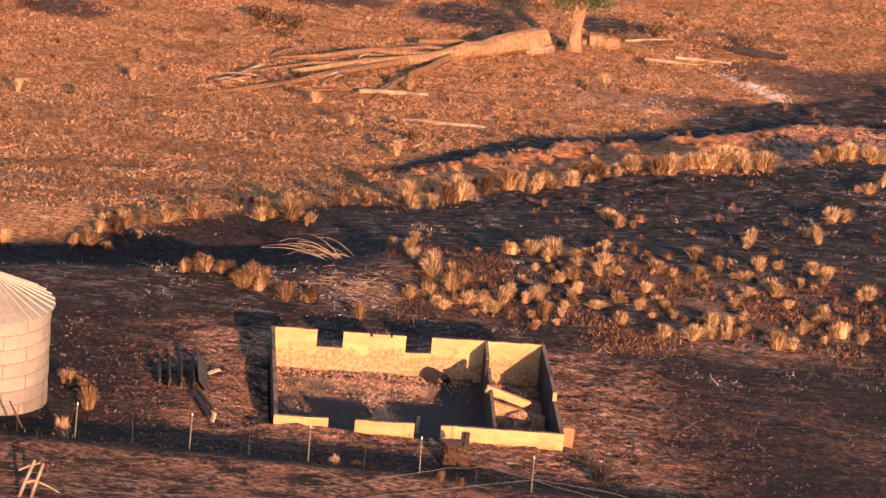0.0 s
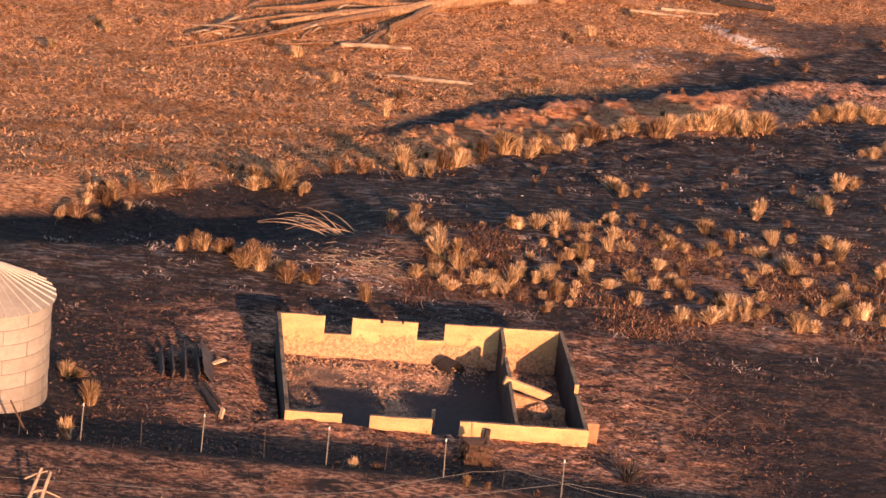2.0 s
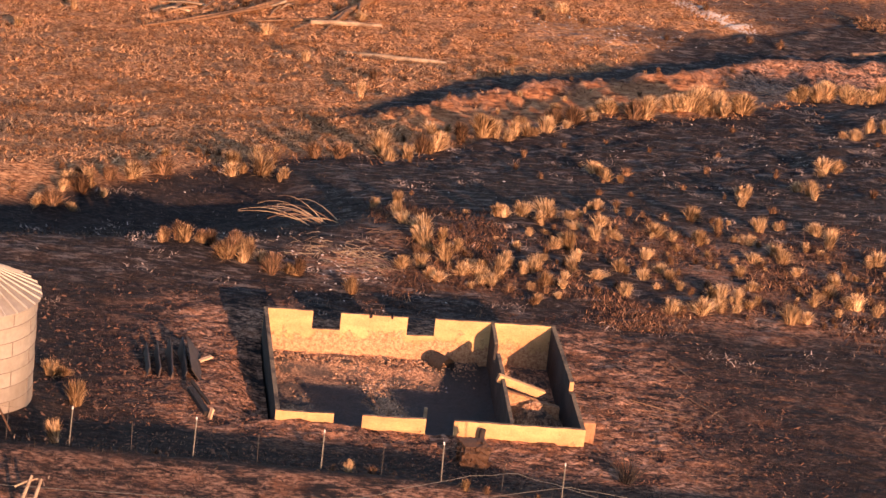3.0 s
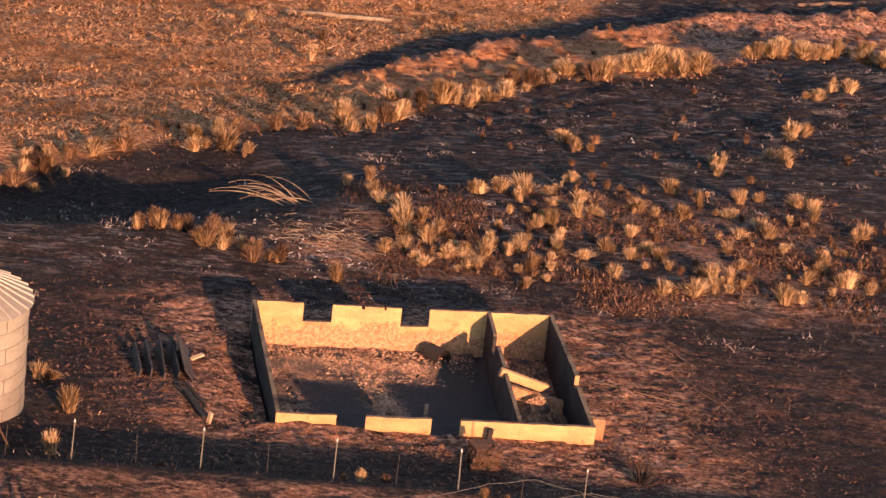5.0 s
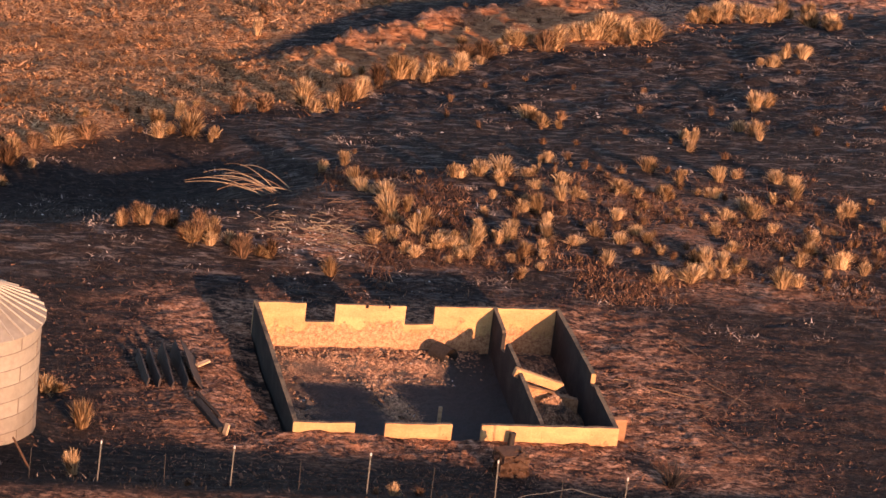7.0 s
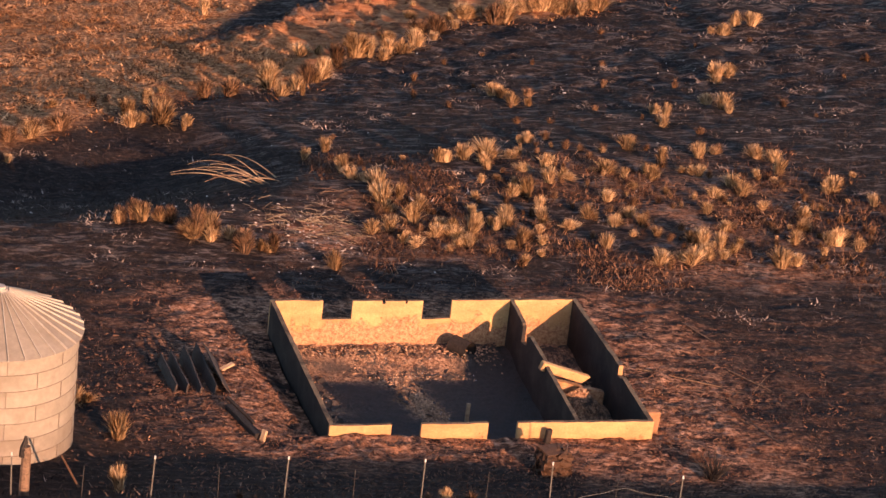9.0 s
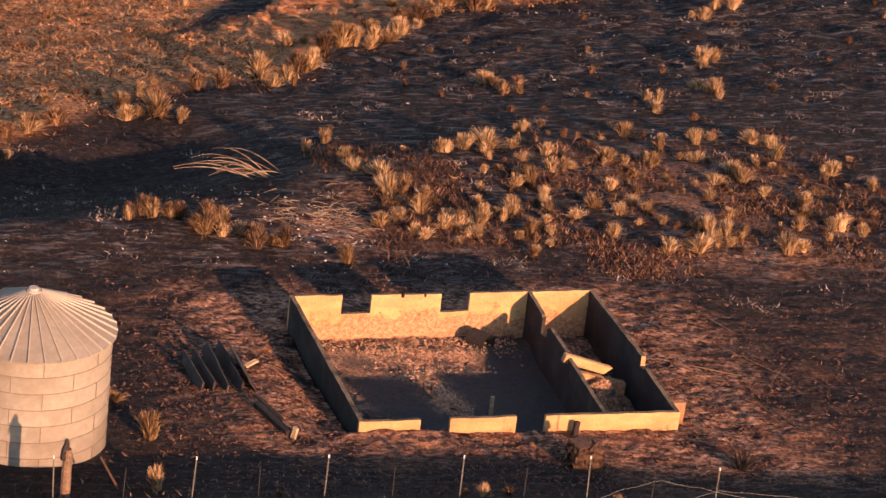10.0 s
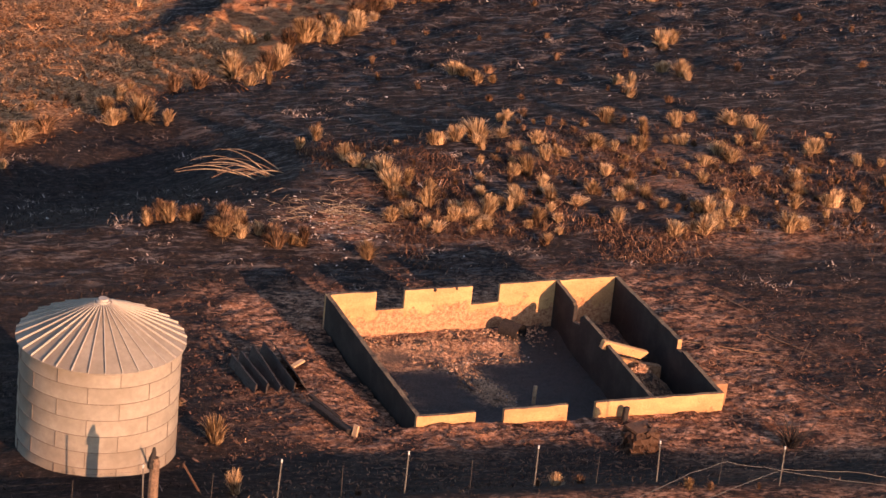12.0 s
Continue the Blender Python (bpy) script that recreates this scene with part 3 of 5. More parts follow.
def build_beam():
    g = empty("fallen_beam", pose(8.40, 4.16, 0.55, 0, 19.5, 4), "pale concrete beam fallen across the small room", "beam")
    bm = bmesh.new()
    prof = [(0.0, -0.31), (1.68, -0.31), (1.92, 0.0), (0.0, 0.0)]
    lo = [bm.verts.new((x, 0.0, z)) for x, z in prof]
    hi = [bm.verts.new((x, 0.24, z)) for x, z in prof]
    bm.faces.new(lo)
    bm.faces.new(hi[::-1])
    for k in range(4):
        bm.faces.new((lo[k], hi[k], hi[(k + 1) % 4], lo[(k + 1) % 4]))
    bmesh.ops.recalc_face_normals(bm, faces=bm.faces[:])
    bmesh.ops.bevel(bm, geom=bm.edges[:], offset=0.015, segments=1, affect="EDGES")
    part("beam", bm, M_CONC, g)


build_beam()


def build_stoop():
    bm = box_bm((0.46, 0.30, 1.0), pose(11.29, 0.85, -0.12), 0.03, 0.012, random.Random(3), 2)
    tagged(finish("wing_wall", bm, M_ORANGE), "short orange plastered wing wall beside the foundation corner", "wall")


build_stoop()


def shards(name, count, place, mat, size, label, flat=0.5, seed=1, category="debris", long=1.0):
    """Many loose angular scraps on a surface; place(rng) gives x, y, z."""
    rng = random.Random(seed)
    verts, faces = [], []
    for _ in range(count):
        x, y, z = place(rng)
        s = rng.uniform(*size)
        m = pose(x, y, z + s * flat * 0.25, rng.uniform(-35, 35), rng.uniform(-35, 35), rng.uniform(0, 360))
        lx, ly, lz = s * rng.uniform(0.5, 1.3) * long, s * rng.uniform(0.25, 0.7), s * flat * rng.uniform(0.3, 1.0)
        base = len(verts)
        for a, b, c in ((-1, -1, -1), (1, -0.8, -1), (0.8, 1, -1), (-0.9, 0.9, -1), (-0.7, -0.6, 1), (0.8, -0.7, 1), (0.5, 0.8, 1), (-0.8, 0.6, 1)):
            verts.append(tuple(m @ Vector((a * lx / 2, b * ly / 2, c * lz / 2))))
        for f in ((3, 2, 1, 0), (4, 5, 6, 7), (0, 1, 5, 4), (1, 2, 6, 5), (2, 3, 7, 6), (3, 0, 4, 7)):
            faces.append(tuple(base + k for k in f))
    ob = mesh_part(name, verts, faces, mat)
    return tagged(ob, label, category, kind="stuff")


def floor_z(x, y):
    z = FLOOR + 0.05 * noise.noise((x * 0.8, y * 0.8, 1.0)) + 0.05 * noise.noise((x * 2.5, y * 2.5, 4.0))
    return float(z + 0.16 * smoothstep(7.2, 9.0, y) * (x < 8.3)) + heaps(x, y)


def in_room(rng):
    """Thick at the back, a trail to the middle of the front and a patch in the west corner, where sun reaches the
    floor.
    """
    pick = rng.random()
    if pick < 0.48:
        x, y = rng.uniform(0.2, 6.9), 6.7 + 2.5 * rng.random()
    elif pick < 0.85:
        u = rng.random()
        x, y = 4.0 + 0.6 * u + rng.gauss(0, 0.28), 7.0 - 3.0 * u + rng.gauss(0, 0.2)
    else:
        x, y = 0.9 + rng.gauss(0, 0.3), 4.6 + rng.gauss(0, 0.9)
    x = min(max(x, 0.2), 8.1)
    bare = math.exp(-((x - 2.0) / 1.0) ** 2 - ((y - 7.7) / 0.55) ** 2)
    if noise.noise((x * 0.9, y * 1.1, 61.0)) < rng.uniform(-0.35, 0.25) + bare:       # bare sooty gaps between the heaps
        return in_room(rng)
    return x, y, floor_z(x, y)


def in_small_room(rng):
    x, y = rng.uniform(8.7, 10.8), rng.choice((rng.uniform(0.5, 9.1), rng.gauss(4.0, 0.35)))
    return x, y, floor_z(x, y)


def along_back(rng):
    x, y = rng.uniform(0.1, 8.2), 9.15 - abs(rng.gauss(0, 0.7))
    return x, y, floor_z(x, y) + rng.uniform(0, 0.10)


shards("room_sheets", 70, in_room, M_SLATE, (0.2, 0.5), "bent scorched sheet scraps on the rubble", 0.12, seed=15)
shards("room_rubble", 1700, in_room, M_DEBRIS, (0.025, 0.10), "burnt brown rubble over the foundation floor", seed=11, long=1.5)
# extra pale rubble brightens the streak of sun on the floor
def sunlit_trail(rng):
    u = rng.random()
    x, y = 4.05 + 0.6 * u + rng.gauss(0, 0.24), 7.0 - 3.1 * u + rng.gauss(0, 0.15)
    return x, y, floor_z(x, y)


shards("sun_streak_rubble", 520, sunlit_trail, M_DEBRIS, (0.05, 0.15), "broken pinkish plaster strewn along the sun streak on the sooty floor", 0.8, seed=16)
shards("wall_foot_rubble", 800, along_back, M_DEBRIS, (0.03, 0.14), "pinkish rubble heaped along the wall foot", seed=12)
shards("small_room_rubble", 600, in_small_room, M_DEBRIS, (0.04, 0.18), "broken rubble in the small room", seed=13)
shards("pale_rubble", 130, in_room, M_ASHLIT, (0.03, 0.10), "pale ash scraps among the rubble", seed=14)

# ---- the corner post inside, stub things ----


def build_stub(x, y, z, h, w, mat, name, label, category, lean=(0, 0)):
    bm = box_bm((w, w * 0.8, h), pose(0, 0, h / 2 - 0.08), w * 0.12, w * 0.04, random.Random(int(x * 10)), 1)
    ob = finish(name, bm, mat)
    ob.matrix_basis = pose(x, y, z, lean[0], lean[1], 20)
    return tagged(ob, label, category)


build_stub(5.75, 3.7, FLOOR, 0.75, 0.13, M_WOOD, "timber_stub", "short weathered timber stub inside the foundation wall", "stub")


def build_drum():
    """A dark stove drum lying by the partition's shade."""
    g = empty("stove_drum", pose(6.75, 8.45, FLOOR + 0.42, 90, 0, 35), "dark steel drum lying in the rubble", "drum")
    bm = bmesh.new()
    bmesh.ops.create_cone(bm, cap_ends=False, segments=22, radius1=0.34, radius2=0.34, depth=0.8)
    part("shell", bm, M_CHARWOOD, g)
    bm = bmesh.new()
    bmesh.ops.create_cone(bm, cap_ends=True, segments=22, radius1=0.33, radius2=0.33, depth=0.02)
    bmesh.ops.translate(bm, vec=(0, 0, -0.36), verts=bm.verts)
    part("base", bm, M_CHARWOOD, g)


build_drum()

# ---- the plinth in front of the foundation ----


def build_plinth():
    z = ground_z(6.7, -2.8)
    g = empty("engine_plinth", pose(6.7, -2.8, z, 0, 0, 12), "burnt brown block plinth with a slab on top", "plinth")
    rng = random.Random(8)
    part("block", box_bm((0.92, 0.8, 0.92), pose(0, 0, 0.28, 3, -4), 0.08, 0.10, rng, 4), M_RUST, g)
    part("cap_slab", box_bm((1.05, 0.6, 0.09), pose(0.02, 0.05, 0.79, 8, 9, 14), 0.02, 0.015, rng, 2), M_RUST, g)


build_plinth()
build_stub(7.3, -0.3, ground_z(7.3, -0.3), 0.62, 0.2, M_CHARWOOD, "charred_post", "short charred post stub before the foundation wall", "post", (0, 4))

# ---- the slatted stand west of the foundation ----


def build_stand():
    z = ground_z(-3.6, 4.6)
    g = empty("slatted_stand", pose(-3.55, 4.5, z, 0, 0, 2), "collapsed dark slatted stand of scorched upright boards", "stand")
    rng = random.Random(21)
    for i, x in enumerate((-0.95, -0.55, -0.10, 0.38)):
        ln = 2.5 + 0.25 * i
        bm = box_bm((0.05, ln, 0.66), pose(x, 0.2 + 0.1 * i, 0.12, rng.uniform(-3, 3), rng.uniform(8, 14)), 0.012, 0.012, rng, 3)
        part("upright_board", bm, M_SLATE, g)
    part("leaning_sheet", box_bm((0.03, 2.9, 0.95), pose(0.85, 0.35, 0.24, 2, -36), 0.0, 0.02, rng, 4), M_SLATE, g, "greyish leaning metal sheet")
    part("end_rail", box_bm((2.1, 0.08, 0.16), pose(0.0, -1.25, 0.02, 0, 3, 4), 0.012, 0.01, rng, 2), M_SLATE, g)


build_stand()


def build_timber(name, p0, p1, w, h, mat, label, category="timber", seed=1):
    a, b = Vector(p0), Vector(p1)
    d = b - a
    rng = random.Random(seed)
    bm = box_bm((d.length, w, h), None, min(w, h) * 0.12, min(w, h) * 0.05, rng, 3)
    ob = finish(name, bm, mat)
    ob.matrix_basis = Matrix.Translation((a + b) / 2) @ d.to_track_quat("X", "Z").to_matrix().to_4x4()
    return tagged(ob, label, category)


def gz(x, y, up=0.0):
    return (x, y, ground_z(x, y) + up)


build_timber("charred_beam", gz(-2.95, 1.9, 0.08), gz(-2.4, -0.35, 0.08), 0.24, 0.2, M_CHARWOOD, "charred square beam lying on bare earth", seed=2)
build_timber("charred_beam", gz(-2.9, 2.4, 0.25), gz(-2.3, 0.9, 0.04), 0.12, 0.1, M_CHARWOOD, "thin charred beam lying beside a thicker one", seed=3)
build_timber("plank_end", gz(-2.33, -0.55, -0.05), gz(-2.23, -0.5, 0.42), 0.2, 0.08, M_PLANK, "orange-lit plank stub standing in the earth", "plank", seed=4)
build_timber("loose_plank", gz(-2.55, 5.3, 0.16), gz(-2.1, 5.5, 0.22), 0.18, 0.07, M_PLANK, "pale loose plank beside the slatted stand", "plank", seed=5)

for ends in (((15.97, 11.07), (16.63, 9.26)), ((15.11, 2.16), (15.55, -0.35)), ((15.63, 7.91), (17.17, 4.84)), ((12.6, 6.4), (15.4, 5.0))):
    build_timber("fallen_rod", gz(*ends[0], 0.05), gz(*ends[1], 0.04), 0.035, 0.035, M_TWIG, "thin grey rod lying on burnt reddish ground", "rod", seed=7)

# ---- fence on the bank ----
FENCE_Y = ((-19.6, -7.0), (-15.4, -7.1), (-11.2, -7.3), (-7.12, -7.33), (-3.1, -7.27), (1.1, -7.3), (5.05, -7.6), (9.0, -8.2))


def build_fence():
    g = empty("wire_fence", pose(0, 0, 0), "thin steel post and wire fence along the bank", "fence")
    rng = random.Random(4)
    tops = []
    for x, y in FENCE_Y:
        z = ground_z(x, y)
        lean = rng.uniform(-2, 2)
        m = pose(x, y, z, rng.uniform(-2, 2), lean)
        bm = bmesh.new()
        for sx, sy in ((0.04, 0.01), (0.01, 0.036)):
            r = bmesh.ops.create_cube(bm, size=1.0)
            bmesh.ops.scale(bm, vec=(sx, sy, 1.75), verts=r["verts"])
            bmesh.ops.translate(bm, vec=(0, 0, 0.475), verts=r["verts"])
        bmesh.ops.transform(bm, matrix=m, verts=bm.verts)
        p = part("post", bm, M_POST, g)
        part("tip", box_bm((0.045, 0.042, 0.10), m @ pose(0, 0, 1.36)), M_POSTCAP, p, "white painted tip")
        tops.append((x, y, z))
    for (x0, y0, z0), (x1, y1, z1) in zip(tops, tops[1:]):
        x, y = (x0 + x1) / 2, (y0 + y1) / 2
        v, f = [], []
        z = ground_z(x, y)
        tube(v, f, [(x, y, z - 0.3), (x + rng.uniform(-0.05, 0.05), y, z + 1.05)], [0.013, 0.011], 5)
        mesh_part("dropper", v, f, M_WIRE, g)
    for hgt in (0.25, 0.5, 0.72, 0.95, 1.2):
        v, f = [], []
        pts = []
        for (x0, y0, z0), (x1, y1, z1) in zip(tops, tops[1:]):
            for k in range(6):
                u = k / 6
                pts.append((x0 + (x1 - x0) * u, y0 + (y1 - y0) * u, z0 + (z1 - z0) * u + hgt - 0.12 * u * (1 - u)))
        pts.append((tops[-1][0], tops[-1][1], tops[-1][2] + hgt))
        tube(v, f, pts, [0.0018] * len(pts), 4)
        mesh_part("wire", v, f, M_WIRE, g)


build_fence()


def build_strainer():
    x, y = -10.75, -6.75
    z = ground_z(x, y)
    g = empty("strainer_post", pose(x, y, z), "thick weathered wooden strainer post with a split top", "post")
    v, f = [], []
    tube(v, f, [(0, 0, -0.4), (0, 0, 0.8), (0.02, 0.01, 1.5), (0.0, 0.02, 1.62)], [0.16, 0.15, 0.135, 0.12], 9)
    mesh_part("post", v, f, M_TWIG, g)
    v, f = [], []
    tube(v, f, [(-0.08, 0.02, 1.3), (-0.07, 0.02, 1.6), (-0.03, 0.02, 1.8), (-0.03, 0.02, 1.95)], [0.13, 0.11, 0.07, 0.04], 6)
    mesh_part("split_top", v, f, M_CHARWOOD, g, "dark splintered top")
    v, f = [], []
    tube(v, f, [(1.75, 0.9, -0.25), (1.2, 1.1, 0.75)], [0.04, 0.035], 6)
    mesh_part("brace", v, f, M_RUST, g)


build_strainer()


def build_gate_remains():
    z = ground_z(-8.3, -13.2)
    g = empty("broken_gate", pose(-8.3, -13.2, z), "broken pale timber gate frame leaning on the bank", "gate")
    rng = random.Random(9)
    for p0, p1, r in (((-0.35, -0.5, -0.1), (0.1, 0.7, 0.9), 0.06), ((0.05, -0.6, -0.1), (0.4, 0.6, 0.85), 0.06), ((-0.1, 0.0, 0.4), (0.25, 0.05, 0.45), 0.045),
                      ((0.3, 0.2, 0.35), (1.0, 0.0, 0.1), 0.03), ((-0.4, 0.5, 0.6), (0.3, 0.65, 0.85), 0.035)):
        v, f = [], []
        q = Vector(p0).lerp(Vector(p1), 0.5) + Vector((rng.uniform(-0.03, 0.03), 0, 0.02))
        tube(v, f, [p0, q, p1], [r, r * 0.95, r * 0.8], 7)
        mesh_part("rail", v, f, M_WOOD, g)


build_gate_remains()


def build_wire(name, pts, r, mat, label, category):
    v, f = [], []
    out = []
    for p0, p1 in zip(pts, pts[1:]):
        for k in range(5):
            u = k / 5
            x, y = p0[0] + (p1[0] - p0[0]) * u, p0[1] + (p1[1] - p0[1]) * u
            lift = p0[2] + (p1[2] - p0[2]) * u
            out.append((x, y, ground_z(x, y) + lift + 0.02 * math.sin(k * 1.7 + x)))
    x, y, lift = pts[-1]
    out.append((x, y, ground_z(x, y) + lift))
    tube(v, f, out, [r] * len(out), 5)
    tagged(mesh_part(name, v, f, mat), label, category)


build_wire("slack_wire", ((-14, -12.0, 0.02), (-9.1, -11.4, 0.03), (-1.5, -10.9, 0.02), (2.3, -9.8, 0.03), (5.5, -8.3, 0.35), (7.6, -7.2, 0.62), (9.6, -7.6, 0.3), (12.5, -8.6, 0.03)), 0.009, M_POST,
           "slack grey fence wire fallen over the ground", "wire")
build_wire("slack_wire", ((-14, -13.2, 0.02), (-6, -12.6, 0.03), (2, -11.2, 0.02), (6.5, -9.0, 0.1), (9.3, -7.8, 0.45), (11.5, -8.0, 0.4), (14, -8.8, 0.03)), 0.009, M_POST,
           "slack grey fence wire looping over grass", "wire")

# ---- tussocks ----


def tussock_mesh(seed, blades, spread, tall, mat, wide=1.0):
    """A fountain of dry blades, each bent outwards and tapering."""
    rng = random.Random(seed)
    verts, faces = [], []
    for _ in range(blades):
        a = rng.uniform(0, 2 * math.pi)
        r0 = spread * 0.30 * math.sqrt(rng.random())
        out = rng.uniform(0.05, 1.0) ** 0.8 * spread * (1.0 + 0.45 * math.sin(a * 2 + seed) + 0.25 * math.sin(a * 5 + seed * 2))
        h = tall * rng.choice((rng.uniform(0.3, 0.8), rng.uniform(0.7, 1.0), rng.uniform(0.8, 1.0))) * (1.0 - 0.22 * (out / spread) ** 2)
        w = rng.uniform(0.007, 0.019) * wide
        tw = a + rng.uniform(-0.9, 0.9) + math.pi / 2
        side = Vector((math.cos(tw), math.sin(tw), 0)) * w
        base = Vector((r0 * math.cos(a), r0 * math.sin(a), -0.06))
        mid = base + Vector((math.cos(a) * out * 0.38, math.sin(a) * out * 0.38, h * 0.66))
        tip = base + Vector((math.cos(a) * out, math.sin(a) * out, h))
        k = len(verts)
        verts += [tuple(base - side), tuple(base + side), tuple(mid - side * 0.9), tuple(mid + side * 0.9), tuple(tip)]
        faces += [(k, k + 1, k + 3, k + 2), (k + 2, k + 3, k + 4)]
    me = bpy.data.meshes.new("tussock")
    me.from_pydata(verts, [], faces)
    me.materials.append(mat)
    return me


STRAW_MESHES = [tussock_mesh(100 + i, 340, 0.36 + 0.07 * (i % 4), 0.48 + 0.06 * (i % 5), M_STRAW, 1.25) for i in range(9)]
SCORCH_MESHES = [tussock_mesh(200 + i, 150, 0.30 + 0.05 * (i % 3), 0.45, M_SCORCH) for i in range(4)]


TALL_MESHES = [tussock_mesh(300 + i, 520, 0.46 + 0.07 * (i % 3), 1.15 + 0.12 * (i % 3), M_STRAW if i % 2 else M_SCORCH, 2.0) for i in range(6)]


def pairs(text):
    return [site(*(float(v) for v in p.split(","))) for p in text.split(";")]


NEAR_SCRUB = pairs("-3.3,18.8; -2.6,18.8; -1.6,17.4; -0.7,18.3; -0.2,17.5; 0.9,16.7; 5.1,29.2; 5.9,25.6; 6.1,24.8; 6.9,23.5; 6.8,22.1; 5.7,19.1; 6.5,19.5; 7.1,17.7; 7.6,20.2; 8.2,19.0; 8.9,19.0; 9.7,19.3; 11.7,28.2; 12.8,28.6; 13.8,28.5; 15.6,32.4; 13.3,24.0; 11.5,20.6; 14.6,25.3; 15.4,26.0; 13.1,20.9; 15.2,21.6; 17.5,26.9; 15.0,18.4; 16.6,23.6")
EAST_SCRUB = pairs("19.4,26.4; 20.8,29.1; 23.5,36.9; 30.3,47.0; 27.3,39.6; 25.6,30.4; 23.0,30.5; 18.8,19.1; 19.1,18.8; 16.7,16.7; 18.0,16.7; 19.8,18.5; 25.6,27.7; 23.2,19.1; 21.7,16.7; 27.4,25.7; 25.0,19.1; 33.3,56.1; 34.4,57.5; 35.4,57.6; 29.4,46.2; 23.1,36.0; 27.2,39.1; 26.2,29.7; 24.6,22.1; 22.8,24.6; 16.9,42.3; 17.2,40.2; 19.9,31.3")
FAR_SCRUB = pairs("6.6,41.6; 7.7,43.6; 9.3,45.5; 13.6,50.6; 14.6,51.3; 15.9,53.6; 20.1,60.0; 21.3,60.5; -1.1,36.4; 0.3,36.9; 1.4,36.3; -7.6,32.5; -8.8,31.4; -5.7,34.3; 6.6,43.8; 8.5,45.4; 9.7,47.2; 9.7,52.1; 12.9,51.1; 14.0,51.4; 16.3,55.2; 33.0,69.2; 34.7,70.7; 39.9,70.1; 40.5,68.1")
TALL_CLUMPS = pairs("24.0,61.3; 24.9,61.6; 25.7,61.8; 26.5,61.9; 27.2,62.0; 28.0,62.3; 28.8,62.8; 33.0,69.2; 33.9,69.9; 34.8,70.5; 36.2,70.4; 37.0,70.8; 38.0,71.2; 39.9,70.6; 40.7,69.0")
YARD_SCRUB = pairs("-6.9,-0.6; -7.5,2.4; -7.9,2.3; -7.4,-4.6; 3.4,15.2; 2.2,-6.4; 1.7,-6.2; 3.0,-6.5; 5.9,-8.0; 6.6,-8.1; -4.1,-6.2; 8.3,-8.0")


def edge_line(x):
    return np.interp(x, EDGE_X, EDGE_Y)


def plant(x, y, size, rng, scorched=False, up=1.0):
    me = rng.choice(SCORCH_MESHES if scorched else STRAW_MESHES)
    ob = new("scorched_tussock" if scorched else "grass_tussock", me)
    ob.matrix_basis = pose(x, y, ground_z(x, y), rng.uniform(-12, 12), rng.uniform(-12, 12), rng.uniform(0, 360)) @ Matrix.Diagonal((size * rng.uniform(0.65, 1.15), size * rng.uniform(0.65, 0.95), size * up * rng.uniform(0.95, 1.45), 1))
    if scorched:
        tagged(ob, "scorched brown grass tussock on blackened ground", "tussock", "scorched tussocks")
    else:
        tagged(ob, "dry straw-coloured grass tussock on burnt ground", "tussock", "dry tussocks")


def plant_tall(x, y, size, rng, pale):
    ob = new("tall_tussock", TALL_MESHES[rng.choice((1, 3, 5) if pale else (0, 2, 4))])
    ob.matrix_basis = pose(x, y, ground_z(x, y), rng.uniform(-8, 8), rng.uniform(-8, 8), rng.uniform(0, 360)) @ Matrix.Diagonal((size * rng.uniform(1.0, 1.8), size, size * rng.uniform(0.8, 1.2), 1))
    tagged(ob, "tall dense pale dry grass clump at the bank foot" if pale else "tall dense scorched grass clump at the burn's edge", "tussock", "tall tussocks")


